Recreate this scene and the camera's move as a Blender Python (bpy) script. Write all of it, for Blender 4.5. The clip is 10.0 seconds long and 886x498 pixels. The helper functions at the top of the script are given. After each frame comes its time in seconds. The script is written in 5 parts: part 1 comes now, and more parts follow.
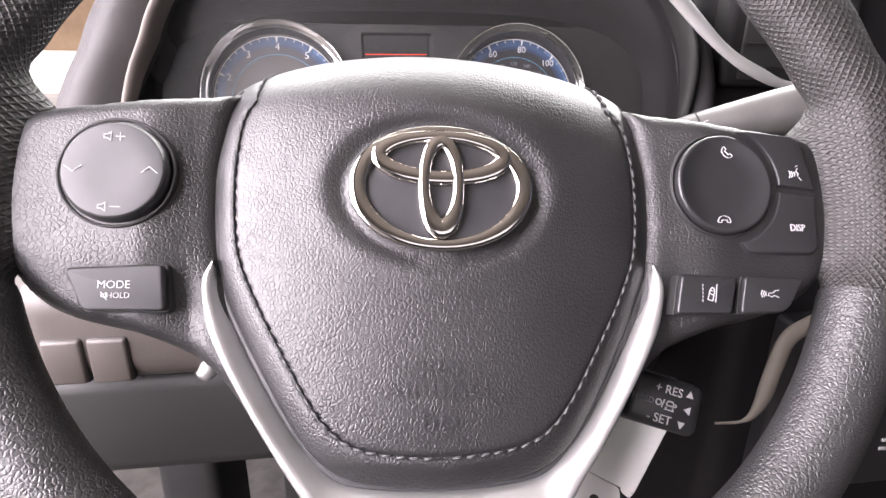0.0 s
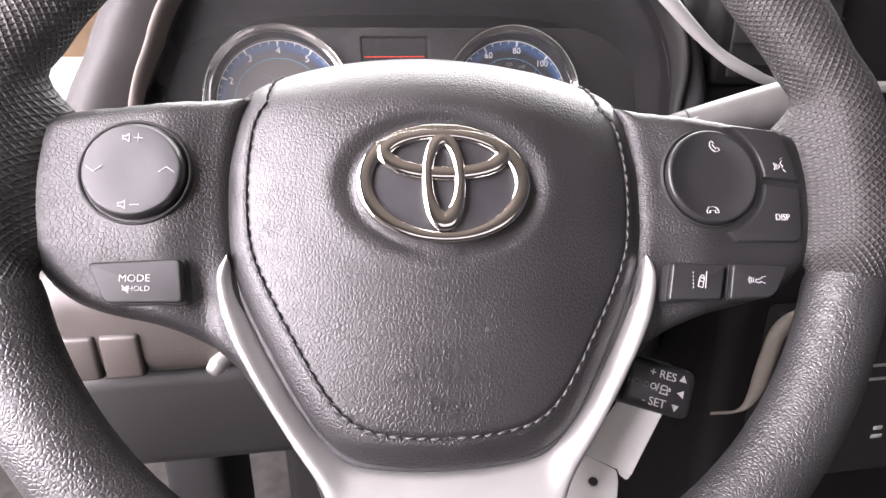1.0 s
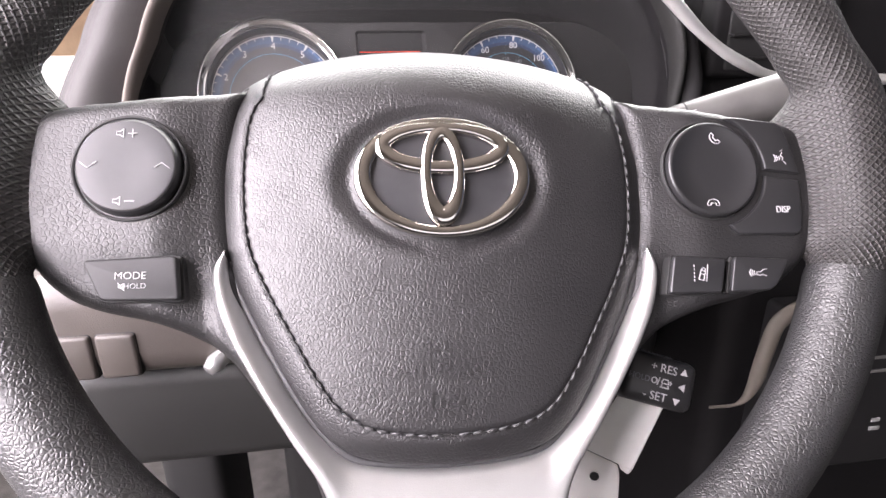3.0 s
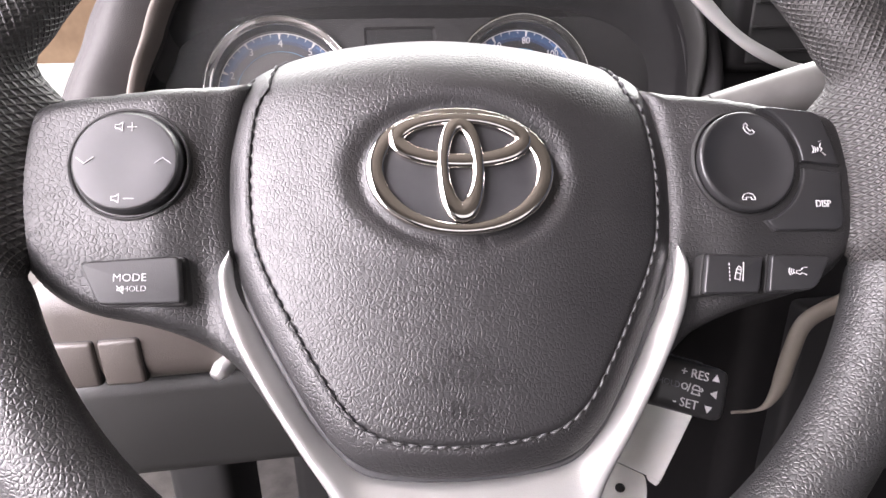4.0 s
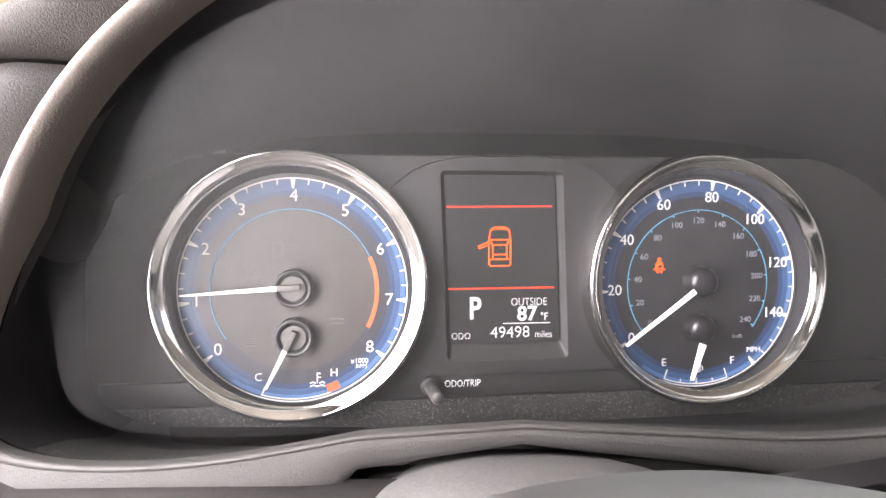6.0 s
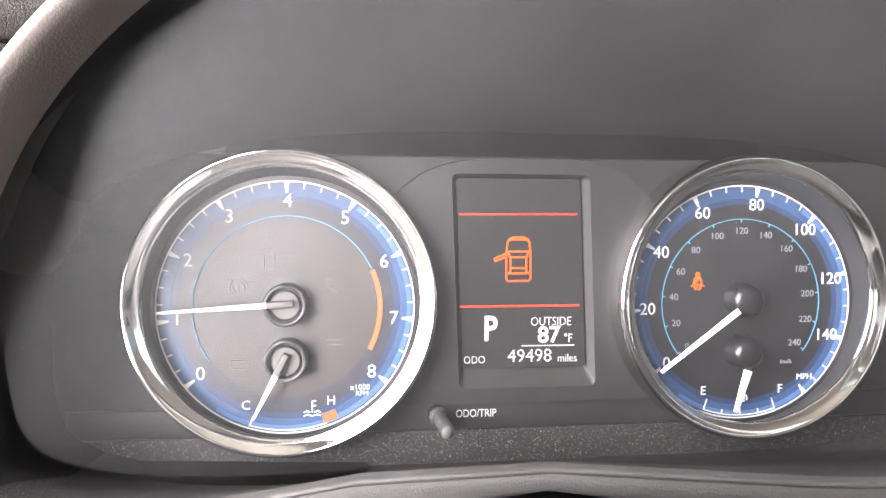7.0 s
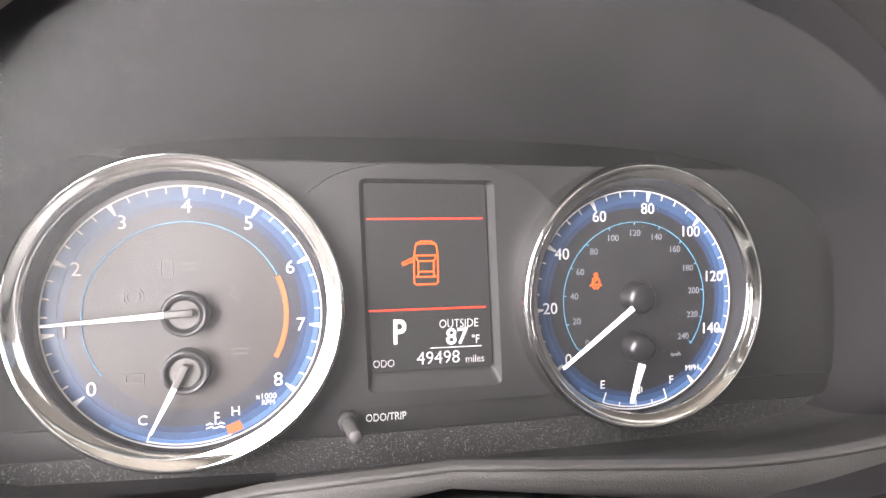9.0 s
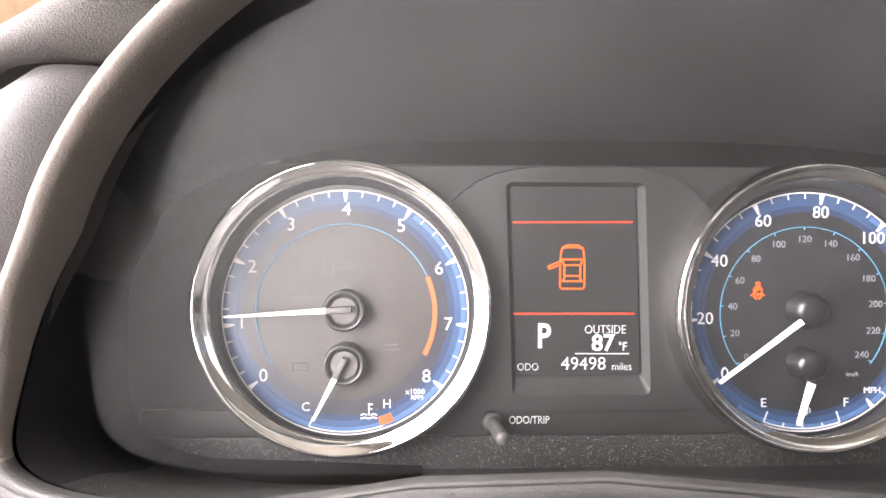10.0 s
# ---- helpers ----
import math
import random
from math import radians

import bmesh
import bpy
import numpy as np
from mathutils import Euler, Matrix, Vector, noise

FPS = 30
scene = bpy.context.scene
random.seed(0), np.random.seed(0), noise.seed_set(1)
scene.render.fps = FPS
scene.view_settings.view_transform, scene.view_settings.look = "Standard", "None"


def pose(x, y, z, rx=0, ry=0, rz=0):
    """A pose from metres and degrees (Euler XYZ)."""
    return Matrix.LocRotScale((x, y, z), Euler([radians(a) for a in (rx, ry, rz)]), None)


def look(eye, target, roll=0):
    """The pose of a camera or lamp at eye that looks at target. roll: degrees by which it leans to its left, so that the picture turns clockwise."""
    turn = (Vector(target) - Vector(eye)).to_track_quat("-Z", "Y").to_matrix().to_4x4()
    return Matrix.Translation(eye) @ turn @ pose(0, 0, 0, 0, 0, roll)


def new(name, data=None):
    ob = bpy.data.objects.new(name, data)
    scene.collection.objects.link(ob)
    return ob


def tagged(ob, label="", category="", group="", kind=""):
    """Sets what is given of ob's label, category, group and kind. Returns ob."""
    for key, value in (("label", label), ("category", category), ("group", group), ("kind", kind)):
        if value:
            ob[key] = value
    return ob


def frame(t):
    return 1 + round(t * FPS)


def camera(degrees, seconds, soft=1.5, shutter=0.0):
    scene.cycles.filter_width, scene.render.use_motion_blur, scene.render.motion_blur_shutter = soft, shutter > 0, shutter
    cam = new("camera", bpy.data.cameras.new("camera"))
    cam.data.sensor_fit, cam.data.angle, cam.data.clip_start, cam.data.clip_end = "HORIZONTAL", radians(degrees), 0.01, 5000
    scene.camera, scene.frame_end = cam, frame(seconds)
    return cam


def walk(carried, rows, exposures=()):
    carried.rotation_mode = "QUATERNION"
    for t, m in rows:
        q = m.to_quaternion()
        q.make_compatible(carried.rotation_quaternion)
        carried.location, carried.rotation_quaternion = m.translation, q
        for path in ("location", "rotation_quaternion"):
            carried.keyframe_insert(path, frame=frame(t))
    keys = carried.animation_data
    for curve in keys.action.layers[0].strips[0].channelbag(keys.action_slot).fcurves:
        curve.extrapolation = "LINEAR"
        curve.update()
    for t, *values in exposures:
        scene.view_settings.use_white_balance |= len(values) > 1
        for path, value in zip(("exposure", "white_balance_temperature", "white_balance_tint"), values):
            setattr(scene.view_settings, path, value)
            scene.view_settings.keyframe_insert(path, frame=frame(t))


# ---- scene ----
cam = camera(75.38, 10.0, shutter=0.15)
PATH = [
    (0.0, (-0.0265, -0.1896, 0.0484), (0.1052, 0.7382, -0.3009), 0.79),
    (0.5, (-0.0290, -0.1987, 0.0498), (0.1103, 0.7282, -0.2985), 0.44),
    (1.0, (-0.0303, -0.2002, 0.0488), (0.1070, 0.7276, -0.2980), 0.13),
    (1.5, (-0.0318, -0.2003, 0.0486), (0.1060, 0.7275, -0.2980), -0.30),
    (2.0, (-0.0314, -0.1994, 0.0478), (0.1113, 0.7262, -0.3026), -0.18),
    (2.5, (-0.0312, -0.1990, 0.0476), (0.1132, 0.7258, -0.3044), -0.20),
    (4.0, (-0.0331, -0.1866, 0.0414), (0.0974, 0.7424, -0.3048), -0.83),
    (4.2, (-0.0362, -0.1694, 0.0372), (0.0806, 0.7685, -0.2895), -2.62),
    (4.3, (-0.0391, -0.1607, 0.0411), (0.0782, 0.7736, -0.2955), -2.53),
    (4.4, (-0.0451, -0.1446, 0.0468), (0.0831, 0.7987, -0.2595), -1.25),
    (4.5, (-0.0457, -0.1364, 0.0503), (0.0851, 0.8096, -0.2466), -0.38),
    (4.6, (-0.0416, -0.1197, 0.0583), (0.0945, 0.8306, -0.2215), -0.13),
    (4.7, (-0.0391, -0.1114, 0.0627), (0.1036, 0.8426, -0.2010), -0.24),
    (4.8, (-0.0326, -0.0903, 0.0642), (0.1423, 0.8638, -0.1788), -0.02),
    (4.9, (-0.0318, -0.0813, 0.0654), (0.1549, 0.8720, -0.1717), 0.26),
    (5.0, (-0.0351, -0.0635, 0.0687), (0.1722, 0.8872, -0.1619), 0.61),
    (5.2, (-0.0289, -0.0431, 0.0773), (0.1549, 0.9105, -0.1610), 0.87),
    (5.5, (-0.0303, -0.0159, 0.0841), (0.1066, 0.9410, -0.1721), 0.47),
    (6.0, (-0.0540, 0.0386, 0.0796), (0.0625, 0.9997, -0.1708), 1.23),
    (6.2, (-0.0512, 0.0493, 0.0719), (0.0556, 1.0143, -0.1677), 0.91),
    (7.3, (-0.0538, 0.0672, 0.0734), (0.0512, 1.0348, -0.1562), 1.48),
    (7.5, (-0.0549, 0.0675, 0.0740), (0.0559, 1.0339, -0.1579), 1.56),
    (8.0, (-0.0541, 0.0673, 0.0744), (0.0575, 1.0335, -0.1581), 1.44),
    (8.5, (-0.0554, 0.0688, 0.0757), (0.1364, 1.0210, -0.1621), 1.86),
    (9.0, (-0.0453, 0.0625, 0.0731), (0.1846, 1.0110, -0.1447), 2.24),
    (9.5, (-0.0468, 0.0627, 0.0721), (0.0741, 1.0323, -0.1405), 0.36),
    (10.0, (-0.0572, 0.0632, 0.0749), (-0.0279, 1.0371, -0.1502), 0.52),
]
walk(cam, [(t, look(eye, target, roll)) for t, eye, target, roll in PATH],
     exposures=[(0.0, 0.0, 6500, 22), (4.2, -0.05, 6500, 20), (4.5, -0.08, 6550, 17), (5.0, -0.20, 6550, 12), (5.5, -0.08, 6500, 9), (5.8, 0.55, 6600, 13), (6.2, 1.02, 6620, 16), (7.3, 1.22, 6500, 13), (10.0, 1.06, 6720, 14)])

# ---- light ----
def area_lamp(name, size_x, size_y, watts, color, m):
    data = bpy.data.lights.new(name, "AREA")
    data.shape, data.size, data.size_y, data.energy, data.color = "RECTANGLE", size_x, size_y, watts, color
    ob = new(name, data)
    ob.matrix_world = m
    return ob


world = bpy.data.worlds.new("sky")
scene.world = world
world.use_nodes = True
sky = world.node_tree.nodes.new("ShaderNodeTexSky")
sky.sky_type, sky.sun_disc = "NISHITA", False
sky.sun_elevation, sky.sun_rotation = radians(58), radians(215)
sky.dust_density, sky.ozone_density = 7.0, 0.6
world.node_tree.links.new(sky.outputs[0], world.node_tree.nodes["Background"].inputs[0])
world.node_tree.nodes["Background"].inputs[1].default_value = 0.07
sun = new("sun", bpy.data.lights.new("sun", "SUN"))
sun.data.energy, sun.data.angle, sun.data.color = 3.0, radians(0.5), (1.0, 0.95, 0.88)
sun.matrix_world = look((-3.0, -4.3, 8.4), (0, 0, 0))
area_lamp("windshield_daylight", 1.3, 0.68, 49.0, (0.96, 1.0, 0.94), look((0.30, 0.66, 0.43), (0.30, 0.31, -0.10)))
area_lamp("doorway_daylight", 0.95, 0.62, 46.0, (1.0, 0.962, 0.98), look((-0.50, -0.13, 0.22), (0.05, -0.04, 0.0)))
area_lamp("rear_daylight", 1.2, 0.5, 3.0, (1.0, 0.99, 0.97), look((0.4, -1.5, 0.42), (0.2, 0.2, 0.0)))


# ---- materials ----
def material(name, color, rough=0.5, metal=0.0, spec=0.5, coat=0.0):
    m = bpy.data.materials.new(name)
    m.use_nodes = True
    b = m.node_tree.nodes["Principled BSDF"]
    b.inputs["Base Color"].default_value = (*color, 1)
    b.inputs["Roughness"].default_value = rough
    b.inputs["Metallic"].default_value = metal
    b.inputs["Specular IOR Level"].default_value = spec
    b.inputs["Coat Weight"].default_value = coat
    return m


def node(m, kind, **inputs):
    n = m.node_tree.nodes.new(kind)
    for key, value in inputs.items():
        n.inputs[key.replace("_", " ")].default_value = value
    return n


def mottle(m, color_a, color_b, scale, rough_a=None, rough_b=None, detail=4.0):
    """Two colours, and two gloss values, mixed by a noise in object space."""
    t, b = m.node_tree, m.node_tree.nodes["Principled BSDF"]
    co = node(m, "ShaderNodeTexCoord")
    n = node(m, "ShaderNodeTexNoise", Scale=scale, Detail=detail)
    t.links.new(co.outputs["Object"], n.inputs["Vector"])
    ramp = node(m, "ShaderNodeValToRGB")
    ramp.color_ramp.elements[0].position, ramp.color_ramp.elements[1].position = 0.35, 0.68
    ramp.color_ramp.elements[0].color, ramp.color_ramp.elements[1].color = (*color_a, 1), (*color_b, 1)
    t.links.new(n.outputs["Fac"], ramp.inputs["Fac"])
    t.links.new(ramp.outputs["Color"], b.inputs["Base Color"])
    if rough_a is not None:
        mr = node(m, "ShaderNodeMapRange", To_Min=rough_a, To_Max=rough_b)
        t.links.new(n.outputs["Fac"], mr.inputs["Value"])
        t.links.new(mr.outputs["Result"], b.inputs["Roughness"])
    return m


def bump(m, source, distance, strength=1.0):
    t, b = m.node_tree, m.node_tree.nodes["Principled BSDF"]
    n = node(m, "ShaderNodeBump", Strength=strength, Distance=distance)
    t.links.new(source, n.inputs["Height"])
    old = b.inputs["Normal"].links
    if old:
        t.links.new(old[0].from_socket, n.inputs["Normal"])
    t.links.new(n.outputs["Normal"], b.inputs["Normal"])
    return m


def grain(m, scale, distance, stretch=(1, 1, 1), crease=0.16, fade=None):
    """Leather grain: smooth pebbles with narrow creases between them, bent by a noise, some flatter than others."""
    t = m.node_tree
    co = node(m, "ShaderNodeTexCoord")
    mp = node(m, "ShaderNodeMapping")
    mp.inputs["Scale"].default_value = stretch
    t.links.new(co.outputs["Object"], mp.inputs["Vector"])
    wob = node(m, "ShaderNodeTexNoise", Scale=scale * 0.7, Detail=2.0)
    t.links.new(mp.outputs["Vector"], wob.inputs["Vector"])
    mix = node(m, "ShaderNodeVectorMath")
    mix.operation = "MULTIPLY_ADD"
    mix.inputs[1].default_value = (0.45 / scale,) * 3
    t.links.new(wob.outputs["Color"], mix.inputs[0])
    t.links.new(mp.outputs["Vector"], mix.inputs[2])
    v = node(m, "ShaderNodeTexVoronoi", Scale=scale)
    v.feature = "DISTANCE_TO_EDGE"
    t.links.new(mix.outputs["Vector"], v.inputs["Vector"])
    soft = node(m, "ShaderNodeMapRange", From_Max=crease)
    soft.interpolation_type = "SMOOTHSTEP"
    t.links.new(v.outputs["Distance"], soft.inputs["Value"])
    patch = node(m, "ShaderNodeTexNoise", Scale=scale * 0.2, Detail=2.0)
    t.links.new(co.outputs["Object"], patch.inputs["Vector"])
    level = node(m, "ShaderNodeMapRange", From_Min=0.35, From_Max=0.65, To_Min=0.6, To_Max=1.0)
    t.links.new(patch.outputs["Fac"], level.inputs["Value"])
    amount = node(m, "ShaderNodeMath")
    amount.operation = "MULTIPLY"
    t.links.new(soft.outputs["Result"], amount.inputs[0])
    t.links.new(level.outputs["Result"], amount.inputs[1])
    if fade:
        depth = node(m, "ShaderNodeSeparateXYZ")
        t.links.new(co.outputs["Object"], depth.inputs[0])
        less = node(m, "ShaderNodeMapRange", From_Min=fade[0], From_Max=fade[1], To_Min=1.0, To_Max=0.06)
        t.links.new(depth.outputs["Y"], less.inputs["Value"])
        faded = node(m, "ShaderNodeMath")
        faded.operation = "MULTIPLY"
        t.links.new(amount.outputs[0], faded.inputs[0])
        t.links.new(less.outputs["Result"], faded.inputs[1])
        amount = faded
    bump(m, amount.outputs[0], distance * 2)
    fine = node(m, "ShaderNodeTexNoise", Scale=scale * 5, Detail=3.0)
    t.links.new(co.outputs["Object"], fine.inputs["Vector"])
    return bump(m, fine.outputs["Fac"], distance * 0.25)


def fine_grain(m, scale, distance):
    co = node(m, "ShaderNodeTexCoord")
    n = node(m, "ShaderNodeTexNoise", Scale=scale, Detail=3.0)
    m.node_tree.links.new(co.outputs["Object"], n.inputs["Vector"])
    return bump(m, n.outputs["Fac"], distance)


LEATHER = grain(mottle(material("cover_leather", (0.016, 0.0155, 0.016), 0.4, 0.0, 0.74), (0.0135, 0.013, 0.0138), (0.019, 0.0185, 0.0192), 30, 0.40, 0.50), 680, 0.000058, (1, 1, 0.85), 0.24, (0.011, 0.028))
SPOKE = grain(mottle(material("spoke_plastic", (0.016, 0.0155, 0.016), 0.4, 0.0, 0.68), (0.013, 0.0127, 0.013), (0.018, 0.0175, 0.018), 40, 0.40, 0.48), 600, 0.00005, (1, 1, 1), 0.22)
RIM = grain(mottle(material("rim_leather", (0.02, 0.02, 0.02), 0.4, 0.0, 0.85), (0.016, 0.0162, 0.0165), (0.024, 0.0242, 0.0245), 25, 0.40, 0.50), 640, 0.00009, (1, 1, 1), 0.26)
GRIP = mottle(material("dimpled_grip", (0.03, 0.029, 0.028), 0.5, 0.0, 0.5), (0.026, 0.025, 0.024), (0.036, 0.035, 0.034), 30, 0.45, 0.55)
DASH = fine_grain(mottle(material("dash_plastic", (0.045, 0.043, 0.043), 0.6, 0.0, 0.2), (0.028, 0.026, 0.026), (0.040, 0.038, 0.037), 14, 0.5, 0.62), 1800, 0.00025)
# lip tones hold the fall of light: pale lit left, grey bottom, dark shaded right
LIP_LIT = fine_grain(mottle(material("lip_lit_plastic", (0.10, 0.085, 0.075), 0.7, 0.0, 0.15), (0.135, 0.119, 0.107), (0.165, 0.146, 0.131), 18, 0.62, 0.72), 1500, 0.0002)
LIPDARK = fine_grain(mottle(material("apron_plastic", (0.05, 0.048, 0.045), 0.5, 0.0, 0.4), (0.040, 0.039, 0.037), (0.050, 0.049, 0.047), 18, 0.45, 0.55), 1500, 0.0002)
LIP_SHADED = fine_grain(mottle(material("lip_shaded_plastic", (0.03, 0.03, 0.029), 0.5, 0.0, 0.35), (0.012, 0.012, 0.0115), (0.016, 0.016, 0.015), 18, 0.5, 0.6), 1500, 0.0002)
KNEE = fine_grain(mottle(material("knee_plastic", (0.07, 0.06, 0.053)), (0.048, 0.041, 0.036), (0.064, 0.055, 0.048), 18, 0.42, 0.52), 1500, 0.0002)
DUSTY = fine_grain(mottle(material("dusty_plastic", (0.05, 0.05, 0.05), 0.7, 0.0, 0.25), (0.075, 0.074, 0.072), (0.125, 0.123, 0.120), 700, 0.55, 0.75, 6.0), 1800, 0.0003)
DUST_FLECKS = fine_grain(mottle(material("flecked_plastic", (0.03, 0.03, 0.03), 0.7, 0.0, 0.3), (0.013, 0.0128, 0.0125), (0.15, 0.147, 0.142), 1900, 0.5, 0.7, 3.0), 1800, 0.0002)
flecks = next(n for n in DUST_FLECKS.node_tree.nodes if n.bl_idname == "ShaderNodeValToRGB").color_ramp.elements
flecks[0].position, flecks[1].position = 0.60, 0.70
PAD = grain(mottle(material("soft_pad", (0.03, 0.027, 0.025), 0.7, 0.0, 0.22), (0.026, 0.023, 0.021), (0.036, 0.032, 0.030), 40, 0.6, 0.72), 1100, 0.00010)
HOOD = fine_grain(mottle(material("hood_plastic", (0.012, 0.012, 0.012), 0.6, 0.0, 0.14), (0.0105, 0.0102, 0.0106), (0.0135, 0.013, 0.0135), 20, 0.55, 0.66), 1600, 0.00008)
PANEL = fine_grain(mottle(material("cluster_plastic", (0.022, 0.022, 0.022), 0.5, 0.0, 0.35), (0.010, 0.0097, 0.0097), (0.013, 0.0126, 0.0126), 30, 0.48, 0.58), 2200, 0.00012)
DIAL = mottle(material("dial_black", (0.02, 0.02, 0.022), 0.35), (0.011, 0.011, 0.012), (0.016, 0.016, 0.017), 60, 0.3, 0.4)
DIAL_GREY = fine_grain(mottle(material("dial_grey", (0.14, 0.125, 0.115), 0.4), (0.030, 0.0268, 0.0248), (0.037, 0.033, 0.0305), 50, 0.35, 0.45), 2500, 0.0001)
BLUE = mottle(material("dial_blue", (0.03, 0.09, 0.35), 0.4), (0.017, 0.042, 0.095), (0.026, 0.058, 0.125), 60)
SKYBLUE = material("dial_light_blue", (0.05, 0.105, 0.22), 0.4)
CYAN = material("dial_cyan_line", (0.075, 0.24, 0.36), 0.5)
ORANGE = material("dial_orange", (0.50, 0.085, 0.02), 0.5)
WHITE = material("white_print", (0.46, 0.46, 0.46), 0.5)
GREYPRINT = material("grey_print", (0.13, 0.135, 0.15), 0.5)
CHROME = mottle(material("chrome", (0.66, 0.63, 0.6), 0.06, 1.0), (0.64, 0.61, 0.58), (0.70, 0.67, 0.64), 40, 0.05, 0.1)
SILVER = fine_grain(mottle(material("silver_paint", (0.5, 0.5, 0.5), 0.34, 0.78), (0.52, 0.52, 0.51), (0.58, 0.58, 0.57), 30, 0.30, 0.40), 2500, 0.00008)
BLACK = material("gloss_black_button", (0.022, 0.022, 0.023), 0.32)
STRIP = fine_grain(mottle(material("pale_silver_paint", (0.6, 0.6, 0.59), 0.3, 0.35), (0.60, 0.60, 0.58), (0.68, 0.68, 0.66), 30, 0.26, 0.34), 2500, 0.00006)
BEIGE = fine_grain(mottle(material("beige_plastic", (0.2, 0.18, 0.15)), (0.19, 0.17, 0.145), (0.23, 0.205, 0.175), 30, 0.45, 0.55), 1800, 0.0001)
SATIN = mottle(material("satin_button", (0.05, 0.05, 0.052), 0.4, 0.0, 0.32), (0.055, 0.055, 0.057), (0.066, 0.066, 0.068), 60, 0.40, 0.48)
MODEMAT = fine_grain(mottle(material("mode_plastic", (0.03, 0.03, 0.031), 0.45, 0.0, 0.3), (0.028, 0.028, 0.029), (0.036, 0.036, 0.037), 60, 0.45, 0.55), 2500, 0.00004)
# near-black for seams and dark parts, and for shade painted into gaps
NEAR_BLACK = material("dark_gap", (0.012, 0.012, 0.012), 0.7)
LCD = material("lcd_black", (0.012, 0.012, 0.012), 0.6, 0.0, 0.2)
HUBMETAL = mottle(material("needle_cap_metal", (0.14, 0.14, 0.14), 0.35, 0.8), (0.12, 0.12, 0.12), (0.17, 0.17, 0.17), 80, 0.3, 0.4)
NEEDLE = material("needle_white", (0.8, 0.79, 0.76), 0.4)
TAG = mottle(material("white_tag", (0.75, 0.74, 0.7), 0.5), (0.84, 0.83, 0.81), (0.90, 0.89, 0.87), 60)
KEYMETAL = material("key_metal", (0.62, 0.62, 0.6), 0.25, 1.0)
CONCRETE = fine_grain(mottle(material("concrete", (0.5, 0.49, 0.48), 0.85), (0.45, 0.44, 0.43), (0.55, 0.54, 0.53), 3), 60, 0.002)
TAN_WALL = mottle(material("tan_wall", (0.42, 0.3, 0.2), 0.8), (0.38, 0.27, 0.18), (0.46, 0.33, 0.22), 4)
CARPET = fine_grain(mottle(material("carpet", (0.06, 0.056, 0.053), 0.95), (0.045, 0.042, 0.040), (0.075, 0.070, 0.066), 40), 500, 0.002)
# toned down to dim the roof's bounce and its reflection in chrome
LINER = mottle(material("headliner_cloth", (0.14, 0.125, 0.105), 0.9), (0.13, 0.118, 0.098), (0.15, 0.135, 0.115), 10)


def glowing(name, color, strength):
    m = material(name, tuple(c * 0.5 for c in color), 0.4)
    b = m.node_tree.nodes["Principled BSDF"]
    b.inputs["Emission Color"].default_value = (*color, 1)
    b.inputs["Emission Strength"].default_value = strength
    return m


RED_LINE = glowing("lcd_red", (1.0, 0.04, 0.003), 0.42)
ORANGE_ICON = glowing("lcd_orange", (1.0, 0.10, 0.002), 0.55)
LCD_WHITE = glowing("lcd_white", (0.6, 0.6, 0.6), 0.28)
BELT = glowing("telltale_orange", (1.0, 0.10, 0.006), 0.6)


def dimples(m, scale, distance):
    """Rows of small sunk diamonds, laid by the mesh's own unwrapped coordinates."""
    t = m.node_tree
    co = node(m, "ShaderNodeTexCoord")
    mp = node(m, "ShaderNodeMapping")
    mp.inputs["Rotation"].default_value = (0, 0, radians(45))
    mp.inputs["Scale"].default_value = (scale, scale, scale)
    t.links.new(co.outputs["UV"], mp.inputs["Vector"])
    v = node(m, "ShaderNodeTexVoronoi", Scale=1.0, Randomness=0.0)
    v.distance = "CHEBYCHEV"
    v.voronoi_dimensions = "2D"
    t.links.new(mp.outputs["Vector"], v.inputs["Vector"])
    ridge = node(m, "ShaderNodeMapRange", From_Min=0.20, From_Max=0.46)
    ridge.interpolation_type = "SMOOTHSTEP"
    t.links.new(v.outputs["Distance"], ridge.inputs["Value"])
    return bump(m, ridge.outputs["Result"], distance)


dimples(GRIP, 460, 0.0006)


# ---- builders ----
def finish(bm, smooth=True):
    bmesh.ops.recalc_face_normals(bm, faces=bm.faces)
    for f in bm.faces:
        f.smooth = smooth
    return bm


def part(name, bm, mat, parent=None, label="", m=None):
    mesh = bpy.data.meshes.new(name)
    bm.to_mesh(mesh)
    bm.free()
    mesh.materials.append(mat)
    ob = new(name, mesh)
    if parent is not None:
        ob.parent = parent
    if m is not None:
        ob.matrix_basis = m
    if label:
        tagged(ob, label)
    return ob


def share(name, mesh, parent, m):
    ob = new(name, mesh)
    ob.parent = parent
    ob.matrix_basis = m
    return ob


def thing(name, m, label, category, group="", kind=""):
    ob = new(name)
    ob.empty_display_size = 0.02
    ob.matrix_basis = m
    return tagged(ob, label, category, group, kind)


def loft(rings, closed=True, cap_start=False, cap_end=False):
    """Skin over rings of equal length."""
    bm = bmesh.new()
    vs = [[bm.verts.new(p) for p in ring] for ring in rings]
    n = len(rings[0])
    for a, b in zip(vs, vs[1:]):
        for i in range(n if closed else n - 1):
            j = (i + 1) % n
            bm.faces.new((a[i], a[j], b[j], b[i]))
    if cap_start:
        bm.faces.new(vs[0])
    if cap_end:
        bm.faces.new(vs[-1][::-1])
    return finish(bm)


